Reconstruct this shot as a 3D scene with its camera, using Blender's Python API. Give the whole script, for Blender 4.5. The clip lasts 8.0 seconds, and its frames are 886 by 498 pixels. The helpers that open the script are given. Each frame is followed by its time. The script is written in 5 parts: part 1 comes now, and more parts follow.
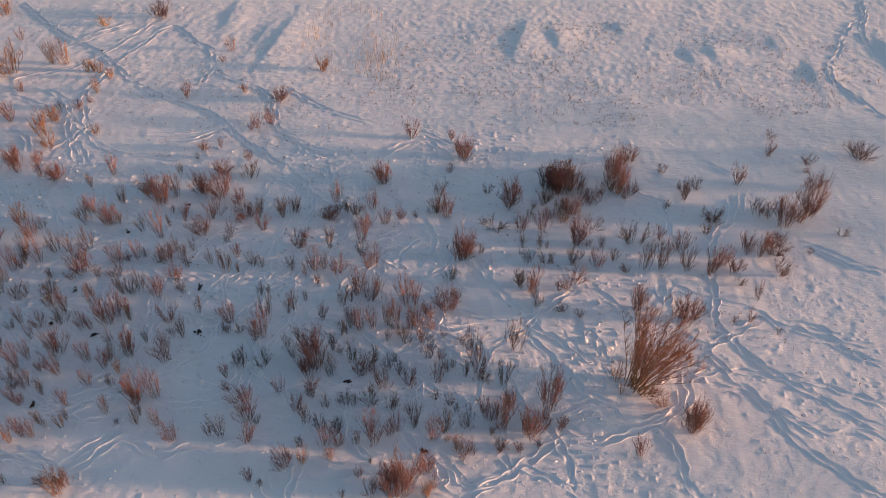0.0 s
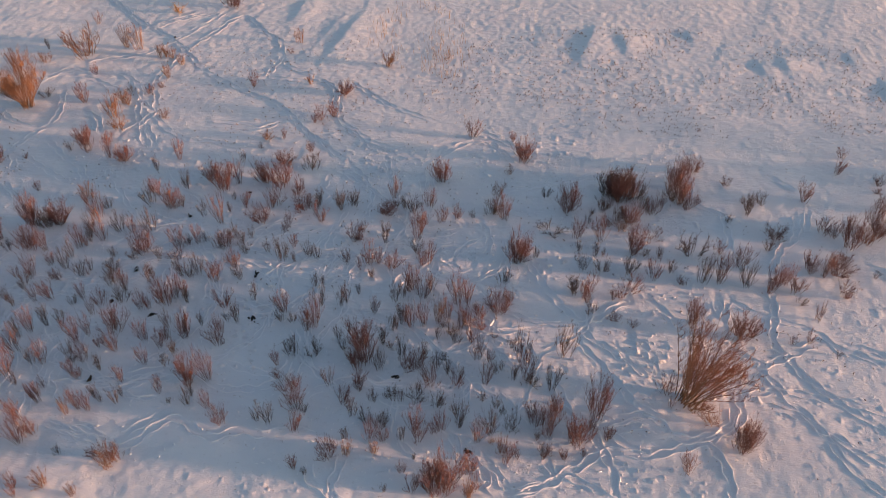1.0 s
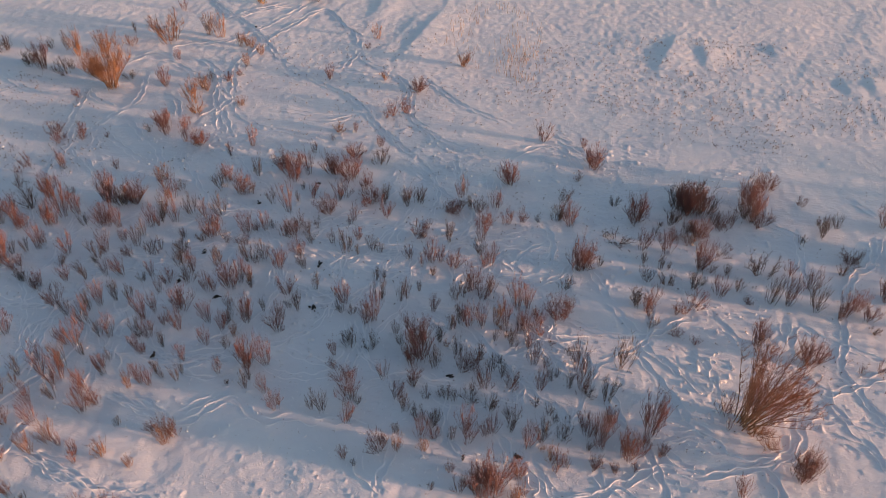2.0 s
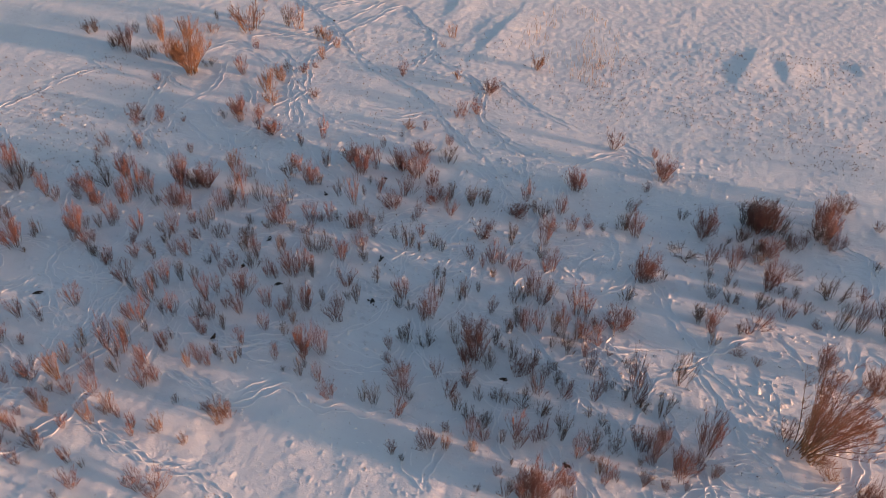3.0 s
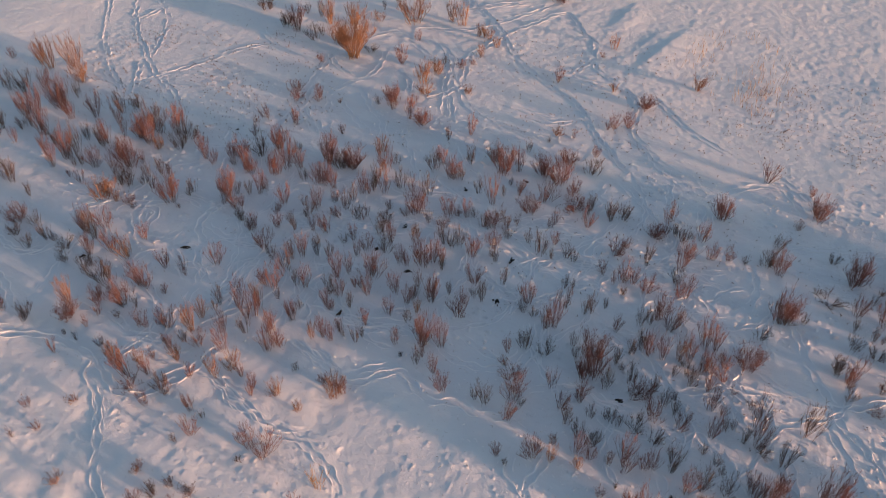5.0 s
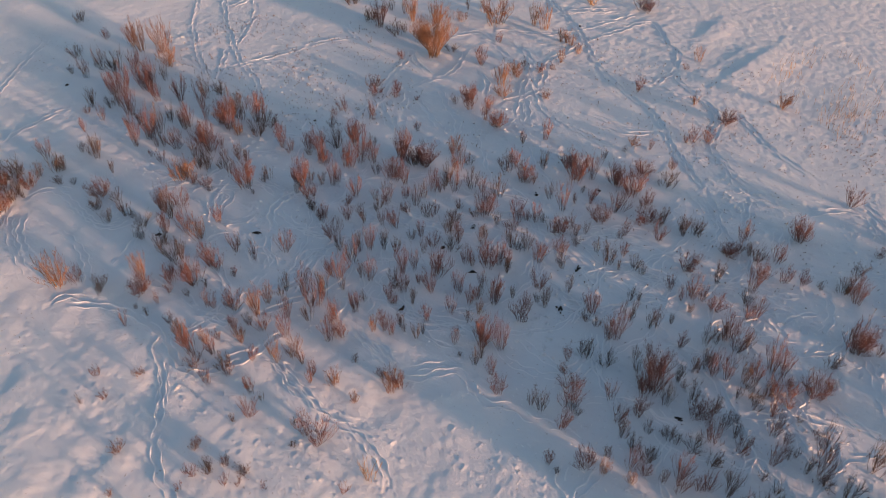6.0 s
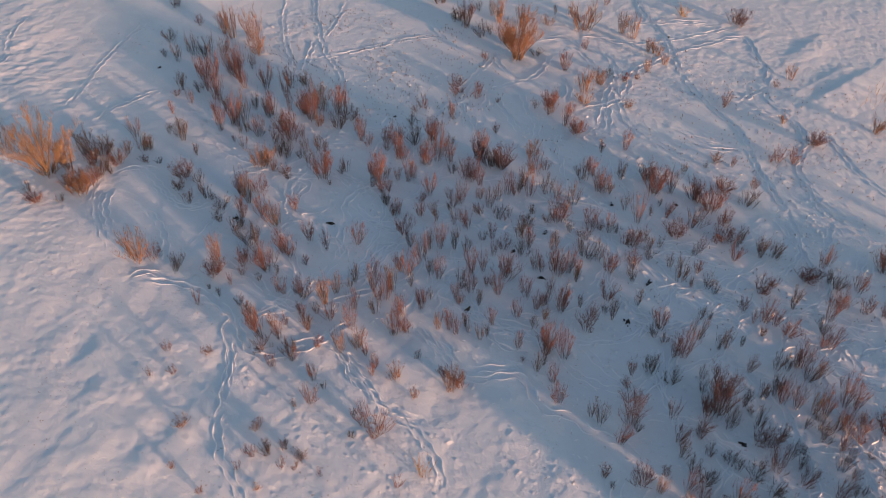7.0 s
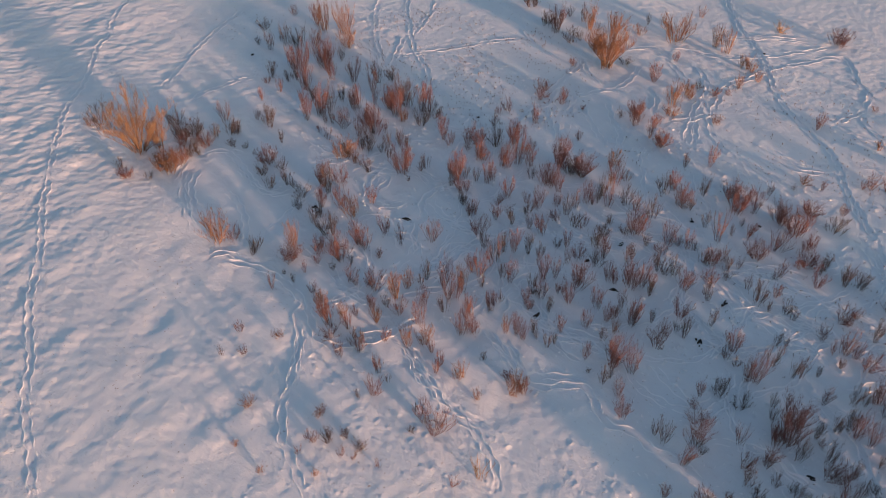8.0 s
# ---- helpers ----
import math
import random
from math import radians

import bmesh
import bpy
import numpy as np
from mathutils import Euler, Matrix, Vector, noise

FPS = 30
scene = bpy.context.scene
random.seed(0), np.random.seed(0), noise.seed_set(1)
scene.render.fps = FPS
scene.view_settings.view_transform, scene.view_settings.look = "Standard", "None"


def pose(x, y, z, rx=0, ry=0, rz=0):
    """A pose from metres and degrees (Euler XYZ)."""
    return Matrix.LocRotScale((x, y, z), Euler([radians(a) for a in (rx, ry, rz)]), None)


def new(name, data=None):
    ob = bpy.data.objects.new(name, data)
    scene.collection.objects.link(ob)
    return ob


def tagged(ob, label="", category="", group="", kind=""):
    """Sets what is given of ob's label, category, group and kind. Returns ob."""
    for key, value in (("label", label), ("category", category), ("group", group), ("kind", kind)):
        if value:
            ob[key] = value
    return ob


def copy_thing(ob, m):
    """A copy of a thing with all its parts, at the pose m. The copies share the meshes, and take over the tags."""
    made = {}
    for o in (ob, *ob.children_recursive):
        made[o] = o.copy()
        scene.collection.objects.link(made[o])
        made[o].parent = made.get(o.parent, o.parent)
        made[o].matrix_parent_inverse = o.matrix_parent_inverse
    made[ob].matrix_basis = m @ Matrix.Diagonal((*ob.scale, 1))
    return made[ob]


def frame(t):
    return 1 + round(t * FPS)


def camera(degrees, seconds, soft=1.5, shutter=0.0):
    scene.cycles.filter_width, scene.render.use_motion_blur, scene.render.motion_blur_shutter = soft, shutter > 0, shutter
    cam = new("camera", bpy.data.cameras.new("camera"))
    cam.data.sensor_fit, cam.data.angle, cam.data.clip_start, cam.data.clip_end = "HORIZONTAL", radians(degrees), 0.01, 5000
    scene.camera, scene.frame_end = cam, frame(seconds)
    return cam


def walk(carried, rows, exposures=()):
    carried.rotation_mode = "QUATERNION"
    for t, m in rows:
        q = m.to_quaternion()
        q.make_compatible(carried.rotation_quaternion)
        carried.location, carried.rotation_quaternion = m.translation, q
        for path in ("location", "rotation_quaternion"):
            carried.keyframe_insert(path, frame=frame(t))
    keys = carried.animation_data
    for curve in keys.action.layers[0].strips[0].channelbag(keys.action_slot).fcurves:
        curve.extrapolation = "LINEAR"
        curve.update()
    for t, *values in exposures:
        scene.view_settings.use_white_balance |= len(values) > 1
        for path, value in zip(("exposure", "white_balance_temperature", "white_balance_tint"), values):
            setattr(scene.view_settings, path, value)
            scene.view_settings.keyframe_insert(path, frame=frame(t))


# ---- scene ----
# ---- the hovering camera ----
cam = camera(55.0, 8.0, soft=0.85)
# seconds, eye x y z, yaw to the left, pitch, lean
PATH = [
    (0.0, 0.004, 0.000, 29.271, 0.00, -42.74, 0.10),
    (0.5, -0.034, 0.024, 29.264, 2.06, -42.76, 0.09),
    (1.0, -0.067, 0.044, 29.244, 4.91, -42.76, 0.08),
    (1.5, -0.097, 0.060, 29.215, 7.77, -42.74, 0.07),
    (1.7, -0.108, 0.065, 29.202, 8.89, -42.72, 0.06),
    (2.8, -0.161, 0.082, 29.109, 15.04, -42.62, 0.03),
    (3.0, -0.169, 0.083, 29.090, 16.14, -42.59, 0.02),
    (3.5, -0.190, 0.082, 29.042, 18.91, -42.52, 0.01),
    (4.0, -0.211, 0.077, 28.994, 21.91, -42.45, -0.00),
    (4.5, -0.233, 0.068, 28.949, 24.93, -42.37, -0.01),
    (4.7, -0.242, 0.063, 28.932, 26.15, -42.34, -0.01),
    (5.8, -0.296, 0.023, 28.856, 32.69, -42.19, 0.00),
    (6.0, -0.307, 0.013, 28.846, 33.88, -42.17, 0.01),
    (6.5, -0.338, -0.014, 28.830, 36.99, -42.11, 0.03),
    (7.0, -0.372, -0.046, 28.826, 40.08, -42.07, 0.06),
    (7.5, -0.411, -0.083, 28.836, 43.29, -42.05, 0.10),
    (8.0, -0.456, -0.124, 28.863, 46.52, -42.04, 0.15),
]
walk(cam, [(t, pose(x, y, z, 90 + pitch, 0, yaw) @ pose(0, 0, 0, 0, 0, lean)) for t, x, y, z, yaw, pitch, lean in PATH], exposures=[(0.0, 0.77, 7150, 20), (4.0, 0.77, 7150, 19), (8.0, 0.68, 6650, 16)])

# ---- sky and low sun ----
SUN_HEIGHT, SUN_SIDE = 5.5, -4.0  # degrees over the horizon; degrees from +x
world = bpy.data.worlds.new("winter_sky")
scene.world = world
world.use_nodes = True
sky = world.node_tree.nodes.new("ShaderNodeTexSky")
sky.sky_type, sky.sun_disc = "NISHITA", False
sky.ozone_density = 1.6
sky.sun_elevation, sky.sun_rotation = radians(SUN_HEIGHT), radians(90 - SUN_SIDE)
back = world.node_tree.nodes["Background"]
back.inputs["Strength"].default_value = 0.152
world.node_tree.links.new(sky.outputs["Color"], back.inputs["Color"])
sun = new("sun", bpy.data.lights.new("sun", "SUN"))
sun.data.energy, sun.data.angle, sun.data.color = 4.5, radians(3.0), (1.0, 0.568, 0.372)
sun_way = Vector((math.cos(radians(SUN_SIDE)) * math.cos(radians(SUN_HEIGHT)), math.sin(radians(SUN_SIDE)) * math.cos(radians(SUN_HEIGHT)), math.sin(radians(SUN_HEIGHT))))
sun.matrix_world = Matrix.Translation((40, 0, 30)) @ sun_way.to_track_quat("Z", "Y").to_matrix().to_4x4()


# ---- materials ----
def material(name, rough=0.8):
    m = bpy.data.materials.new(name)
    m.use_nodes = True
    shader = m.node_tree.nodes["Principled BSDF"]
    shader.inputs["Roughness"].default_value = rough
    return m, m.node_tree.nodes, m.node_tree.links, shader


def noise_node(nodes, links, coords, scale, detail=3.0, rough=0.55):
    n = nodes.new("ShaderNodeTexNoise")
    n.inputs["Scale"].default_value, n.inputs["Detail"].default_value, n.inputs["Roughness"].default_value = scale, detail, rough
    links.new(coords, n.inputs["Vector"])
    return n.outputs["Fac"]


def ramp_node(nodes, links, fac, stops):
    r = nodes.new("ShaderNodeValToRGB")
    while len(r.color_ramp.elements) < len(stops):
        r.color_ramp.elements.new(0.5)
    for e, (at, colour) in zip(r.color_ramp.elements, stops):
        e.position, e.color = at, (*colour, 1)
    links.new(fac, r.inputs["Fac"])
    return r.outputs["Color"]


def snow_material():
    m, nodes, links, shader = material("snow", 0.62)
    where = nodes.new("ShaderNodeTexCoord").outputs["Object"]
    tone = ramp_node(nodes, links, noise_node(nodes, links, where, 0.35, 5), [(0.3, (0.76, 0.79, 0.83)), (0.7, (0.84, 0.86, 0.88))])
    # dust, needles and seeds on the crust
    flecks = ramp_node(nodes, links, noise_node(nodes, links, where, 5.5, 2), [(0.66, (0, 0, 0)), (0.75, (1, 1, 1))])
    patch = ramp_node(nodes, links, noise_node(nodes, links, where, 0.16, 3), [(0.46, (0, 0, 0)), (0.62, (0.7, 0.7, 0.7))])
    both = nodes.new("ShaderNodeMath")
    both.operation = "MULTIPLY"
    links.new(flecks, both.inputs[0])
    links.new(patch, both.inputs[1])
    mix = nodes.new("ShaderNodeMix")
    mix.data_type = "RGBA"
    links.new(both.outputs[0], mix.inputs["Factor"])
    links.new(tone, mix.inputs["A"])
    mix.inputs["B"].default_value = (0.33, 0.27, 0.23, 1)
    links.new(mix.outputs["Result"], shader.inputs["Base Color"])
    squash = nodes.new("ShaderNodeMapping")
    squash.inputs["Rotation"].default_value, squash.inputs["Scale"].default_value = (0, 0, radians(28)), (0.55, 1.3, 1.0)
    links.new(where, squash.inputs["Vector"])
    crust = noise_node(nodes, links, squash.outputs["Vector"], 3.2, 6, 0.66)
    crumbs = ramp_node(nodes, links, noise_node(nodes, links, where, 8.0, 3, 0.65), [(0.57, (0, 0, 0)), (0.72, (1, 1, 1))])
    zones = ramp_node(nodes, links, noise_node(nodes, links, where, 0.3, 3), [(0.40, (0.05, 0.05, 0.05)), (0.62, (1, 1, 1))])
    rough, height = nodes.new("ShaderNodeMath"), nodes.new("ShaderNodeMath")
    rough.operation = "MULTIPLY"
    links.new(crumbs, rough.inputs[0])
    links.new(zones, rough.inputs[1])
    height.operation = "MULTIPLY_ADD"
    links.new(rough.outputs[0], height.inputs[0])
    height.inputs[1].default_value = 0.6
    links.new(crust, height.inputs[2])
    bump = nodes.new("ShaderNodeBump")
    bump.inputs["Strength"].default_value, bump.inputs["Distance"].default_value = 0.85, 0.045
    links.new(height.outputs[0], bump.inputs["Height"])
    links.new(bump.outputs["Normal"], shader.inputs["Normal"])
    shader.inputs["Specular IOR Level"].default_value = 0.25
    return m


def lit_crust_material():
    """Broken crust, its colour whitened past the field snow so lips look sunlit."""
    m, nodes, links, shader = material("lit_crust", 0.55)
    where = nodes.new("ShaderNodeTexCoord").outputs["Object"]
    links.new(ramp_node(nodes, links, noise_node(nodes, links, where, 4.0, 4), [(0.3, (0.88, 0.90, 0.93)), (0.7, (0.95, 0.96, 0.97))]), shader.inputs["Base Color"])
    bump = nodes.new("ShaderNodeBump")
    bump.inputs["Strength"].default_value, bump.inputs["Distance"].default_value = 0.6, 0.02
    links.new(noise_node(nodes, links, where, 14.0, 3), bump.inputs["Height"])
    links.new(bump.outputs["Normal"], shader.inputs["Normal"])
    return m


def bark_material(name, dark, light, rough=0.75):
    """Thin bark that varies along a stem, from stem to stem and from shrub to shrub."""
    m, nodes, links, shader = material(name, rough)
    where = nodes.new("ShaderNodeTexCoord").outputs["Object"]
    grain = noise_node(nodes, links, where, 9.0, 4)
    info = nodes.new("ShaderNodeObjectInfo").outputs["Random"]
    island = nodes.new("ShaderNodeNewGeometry").outputs["Random Per Island"]
    add, third = nodes.new("ShaderNodeMath"), nodes.new("ShaderNodeMath")
    links.new(info, add.inputs[0])
    links.new(island, add.inputs[1])
    third.operation = "MULTIPLY_ADD"
    links.new(add.outputs[0], third.inputs[0])
    third.inputs[1].default_value = 0.36
    shift = nodes.new("ShaderNodeMath")
    shift.operation = "MULTIPLY_ADD"
    links.new(grain, shift.inputs[0])
    shift.inputs[1].default_value, shift.inputs[2].default_value = 0.5, -0.1
    links.new(shift.outputs[0], third.inputs[2])
    links.new(ramp_node(nodes, links, third.outputs[0], [(0.1, dark), (0.9, light)]), shader.inputs["Base Color"])
    return m


SNOW = snow_material()
LIT_CRUST = lit_crust_material()
RED_BARK = bark_material("red_willow_bark", (0.080, 0.052, 0.045), (0.19, 0.115, 0.094))
RED_TWIG = bark_material("red_willow_twig", (0.110, 0.050, 0.044), (0.265, 0.117, 0.098))
DULL_TWIG = bark_material("dull_willow_twig", (0.110, 0.058, 0.052), (0.27, 0.138, 0.118))
GREY_BARK = bark_material("grey_shrub_bark", (0.045, 0.033, 0.028), (0.13, 0.085, 0.065))
GREY_TWIG = bark_material("grey_shrub_twig", (0.065, 0.047, 0.042), (0.17, 0.114, 0.092))
GOLD_BARK = bark_material("golden_willow_bark", (0.12, 0.062, 0.033), (0.30, 0.165, 0.085))
GOLD_TWIG = bark_material("golden_willow_twig", (0.15, 0.072, 0.042), (0.36, 0.185, 0.105))
TAN_TWIG = bark_material("tan_willow_twig", (0.165, 0.098, 0.056), (0.34, 0.208, 0.115))
RUST_TWIG = bark_material("rust_willow_twig", (0.20, 0.085, 0.052), (0.44, 0.200, 0.118))
STRAW = bark_material("dry_straw", (0.26, 0.145, 0.065), (0.52, 0.33, 0.17))
SEED = bark_material("dark_seed_head", (0.085, 0.055, 0.045), (0.22, 0.135, 0.105))
SPRUCE_BARK = bark_material("spruce_bark", (0.06, 0.045, 0.035), (0.15, 0.11, 0.085))
SPRUCE_NEEDLES = bark_material("spruce_needles", (0.018, 0.035, 0.016), (0.05, 0.085, 0.04))
DUNG = bark_material("frozen_dung", (0.010, 0.008, 0.007), (0.035, 0.027, 0.022))

# ---- the snow field ----


def lattice(ix, iy, seed):
    v = np.sin(ix * 127.1 + iy * 311.7 + seed * 74.7) * 43758.5453
    return v - np.floor(v)


def value_noise(x, y, size, seed):
    """Smooth noise from 0 to 1 with cells of that size."""
    x, y = x / size + 1000.0, y / size + 1000.0
    ix, iy = np.floor(x), np.floor(y)
    u, v = x - ix, y - iy
    u, v = u * u * u * (u * (u * 6 - 15) + 10), v * v * v * (v * (v * 6 - 15) + 10)
    low = lattice(ix, iy, seed) * (1 - u) + lattice(ix + 1, iy, seed) * u
    high = lattice(ix, iy + 1, seed) * (1 - u) + lattice(ix + 1, iy + 1, seed) * u
    return low * (1 - v) + high * v


def soft_step(a, b, v):
    """From 0 at a to 1 at b."""
    v = np.clip((v - a) / (b - a), 0, 1)
    return v * v * (3 - 2 * v)


def turned(x, y, degrees):
    c, s = math.cos(radians(degrees)), math.sin(radians(degrees))
    return c * x + s * y, c * y - s * x


# x, y, height, half length and the way of the crest
MOUNDS = [
    (5.4, 53.1, 0.15, 2.4, 75), (7.9, 53.3, 0.15, 1.5, 95), (16.7, 51.1, 0.12, 1.1, 102), (18.3, 51.1, 0.12, 1.1, 95), (24.3, 48.7, 0.13, 1.2, 87), (30.1, 51.2, 0.14, 2.0, 80),
    (-11.3, 52.8, 0.13, 3.4, 78), (-12.4, 53.6, 0.08, 2.4, 76), (-15.2, 55.9, 0.10, 2.1, 85), (12.6, 54.7, 0.10, 0.9, 102), (22.9, 52.7, 0.09, 1.0, 90),
]


def field_height(x, y):
    """The lie of the snow without the tracks."""
    far = (1 - soft_step(76, 86, np.hypot(x, y))) * soft_step(10, 16, np.hypot(x, y))
    z = 0.16 * (value_noise(x, y, 14, 1) - 0.5) + 0.10 * (value_noise(x, y, 6, 2) - 0.5)
    thicket = soft_step(17, 24, y + 0.10 * x) * (1 - soft_step(38, 44, y - 0.1 * x)) * (1 - soft_step(2, 16, x)) * soft_step(-52, -44, x)
    open_field = soft_step(6, 14, -0.75 * x - y - 8.0)
    rough = 1 - 0.35 * thicket
    a, b = turned(x, y, 30)
    z += (0.022 - 0.008 * soft_step(42, 48, y) + 0.052 * open_field) * rough * (value_noise(a, b * 0.75, 1.7, 3) - 0.5)
    z += (0.022 - 0.006 * soft_step(42, 48, y) + 0.065 * open_field) * rough * (value_noise(a, b * 0.6, 0.8, 4) - 0.5)
    z += (0.018 + 0.02 * open_field) * (value_noise(x, y, 0.32, 5) - 0.5)
    # soft hummocks on the near side of the shrubs
    z += 0.068 * (1 - soft_step(16, 21, y + 0.10 * x)) * (1 - open_field) * (value_noise(a, b * 0.7, 1.1, 23) - 0.5)
    # wind ripples on the open side
    ripple = soft_step(-34, -46, x) * (1 - soft_step(20, 26, y))
    a, b = turned(x, y, 55)
    z += ripple * (0.038 * (value_noise(a * 0.45, b, 0.36, 15) - 0.5) + 0.03 * (value_noise(a * 0.7, b, 0.24, 19) - 0.5))
    # old drifts on the far rise
    rise = soft_step(47, 51, y) * soft_step(-6, 2, x)
    a, b = turned(x, y, -20)
    z += 0.035 * rise * soft_step(0.4, 0.9, value_noise(a * 1.3, b * 0.7, 2.6, 6))
    z += 0.026 * soft_step(42, 48, y) * (value_noise(x, y * 0.7, 0.27, 16) - 0.5)
    # wind-packed mounds on the rise
    for mx, my, high, long, turn in MOUNDS:
        a, b = turned(x - mx, y - my, turn - 90)
        z += high * np.exp(-((a / np.where(a > 0, 1.7, 0.42)) ** 2) - (b / long) ** 2)
    # trampled hollows among the shrubs
    z -= 0.07 * (0.10 + 0.25 * thicket) * soft_step(0.68, 0.86, value_noise(x, y, 0.62, 7)) * (1 - 0.8 * open_field)
    z += 0.11 * (0.2 + 0.8 * thicket) * soft_step(0.84, 0.97, value_noise(x, y, 0.19, 8)) * soft_step(0.40, 0.7, value_noise(x, y, 3.5, 9))
    return z * far


def basin(x, y):
    """A shallow hollow added under the willows to dim their snow: it falls away from the sun and rises again beyond."""
    v = y + 0.07 * x
    across = soft_step(13, 21, v) * (1 - soft_step(36, 45, v))
    along = np.clip((14 - x) / 46, 0, 1)
    return -0.42 * across * along * along * (3 - 2 * along) ** 0.5 * 0.75 * soft_step(-74, -44, x)


STEP = 0.08  # metres between the points of a trail


def trail_points(points, step=STEP):
    """Evenly spaced points on a smooth line through the given ones, with the way along it."""
    p = np.array([points[0], *points, points[-1]], float)
    fine = []
    for k in range(1, len(p) - 2):
        n = max(2, int(np.hypot(*(p[k + 1] - p[k])) / step))
        t = (np.arange(n) / n)[:, None]
        a, b, c, d = p[k - 1 : k + 3]
        fine.append(0.5 * (2 * b + (c - a) * t + (2 * a - 5 * b + 4 * c - d) * t**2 + (3 * b - a - 3 * c + d) * t**3))
    fine = np.concatenate(fine)
    way = np.gradient(fine, axis=0)
    return fine, way / (np.linalg.norm(way, axis=1, keepdims=True) + 1e-9)


def edges(u, step, half, seed, lanes):
    """The two sides of a furrow, which waver with the steps."""
    wide = half + 0.035 if lanes == 2 else 0.07
    left = -wide * (0.75 + 0.5 * value_noise(u, u * 0 - 9, 0.42, seed + 60)) + 0.045 * np.sin(step)
    right = wide * (0.75 + 0.5 * value_noise(u, u * 0 + 9, 0.42, seed + 61)) - 0.045 * np.sin(step + 0.8)
    return left, right


def tread(x, y, z, points, seed, half=0.10, depth=0.016, lanes=2):
    """Presses a trodden furrow into the snow: lines of hoof marks between sharp, wavering rims of thrown-up crust."""
    fine, way = trail_points(points)
    lo, hi = fine.min(0) - 0.8, fine.max(0) + 0.8
    near = np.nonzero((x > lo[0]) & (x < hi[0]) & (y > lo[1]) & (y < hi[1]))[0]
    rough, close = fine[::7], []
    for some in np.array_split(near, len(near) // 20000 + 1):
        gap = (x[some, None] - rough[None, :, 0]) ** 2 + (y[some, None] - rough[None, :, 1]) ** 2
        close.append(some[gap.min(1) < 1.1])
    near = np.concatenate(close)
    rng = random.Random(seed)
    stride, shift = rng.uniform(0.75, 1.0), rng.uniform(0, 6)
    for some in np.array_split(near, len(near) // 4000 + 1):
        if not len(some):
            continue
        px, py = x[some], y[some]
        dx, dy = px[:, None] - fine[None, :, 0], py[:, None] - fine[None, :, 1]
        k = (dx * dx + dy * dy).argmin(1)
        ax, ay = px - fine[k, 0], py - fine[k, 1]
        along = ax * way[k, 0] + ay * way[k, 1]
        side = ax * -way[k, 1] + ay * way[k, 0]
        s = np.where(np.hypot(ax, ay) > np.abs(side) + 0.3, 9.0, side)
        u = k * STEP + along + shift
        step = 2 * math.pi * u / stride
        s = s + 0.22 * (value_noise(u, u * 0 + seed, 1.3, seed) - 0.5) + 0.05 * (value_noise(px, py, 0.25, seed + 9) - 0.5)
        push = soft_step(0.12, 0.62, value_noise(u, u * 0 + 3.0, 1.6, seed + 40)) * 0.6 + 0.55
        crumbs = 0.6 + 0.4 * soft_step(0.25, 0.7, value_noise(px, py, 0.15, seed + 3))
        left, right = edges(u, step, half, seed, lanes)
        inside = soft_step(-0.045, 0.045, s - left) * soft_step(-0.045, 0.045, right - s)
        tracks = 0.62 + 0.24 * np.sin(step + 5 * s / half) + 0.28 * value_noise(px, py, 0.2, seed + 70)
        lip = np.exp(-(((s - left + 0.055) / 0.05) ** 2)) + np.exp(-(((s - right - 0.055) / 0.05) ** 2))
        dent = depth * push * (0.30 * lip * crumbs - inside * tracks)
        z[some] = np.maximum(z[some] + dent, np.minimum(z[some], -0.30))
    return z


TRAILS = []
# trails from x -53 to -40
TRAILS += [
    [(-52.7, 29.1), (-51.6, 26.5), (-50.6, 24.5), (-49.8, 23.1), (-48.2, 20.9), (-47.3, 19.4)],
    [(-45.9, 39.9), (-45.7, 40.8), (-45.7, 41.7)],
    [(-46.7, 13.5), (-45.5, 13.8), (-44.1, 14)],
    [(-51.1, 42.8), (-48.9, 39.5), (-46.1, 36.5), (-44.3, 34.8), (-42.5, 33.3), (-41.3, 32.7), (-39.9, 31.9)],
    [(-44.2, 24.4), (-44.6, 23.3), (-44.7, 22.1), (-44.9, 21), (-44.6, 19.8)],
    [(-47.3, 42.9), (-45.4, 41.9), (-44.1, 40.6), (-43, 38.9), (-42, 36.9), (-41.6, 35.9)],
]
# trails from x -60 to -24
TRAILS += [
    [(-60, 24), (-58.2, 21.9), (-56.1, 20.4), (-54.8, 18.9), (-53.3, 17.7), (-51.6, 16.3), (-49.6, 14.5), (-47.9, 13), (-46.2, 11.9), (-44.5, 10.8), (-42.8, 9.8), (-41.1, 8.8), (-39.3, 7.9), (-37.7, 7.1), (-35.5, 5.8), (-32.7, 4.4), (-30.4, 3.4), (-28.4, 2.4), (-26.2, 1.5), (-24.1, 0.7)],
    [(-49.2, 43.1), (-46.3, 39.7), (-44.7, 38.2), (-42.7, 36.6), (-41.1, 35.3), (-39.7, 34.5), (-38.1, 33.7), (-36.7, 32.9), (-35.2, 31.8)],
    [(-43.1, 32.7), (-41.4, 32.3), (-39.9, 31.9)],
    [(-41.6, 35.1), (-40.6, 33.7), (-39.2, 31.9)],
    [(-39.1, 16.1), (-38.1, 14.8)],
    [(-39, 17.4), (-38.7, 18.3), (-37.5, 19.1)],
    [(-39.8, 33.3), (-39, 34.7), (-38.2, 36.5), (-37.4, 38.4), (-36.5, 40.1), (-35.5, 41.3)],
]
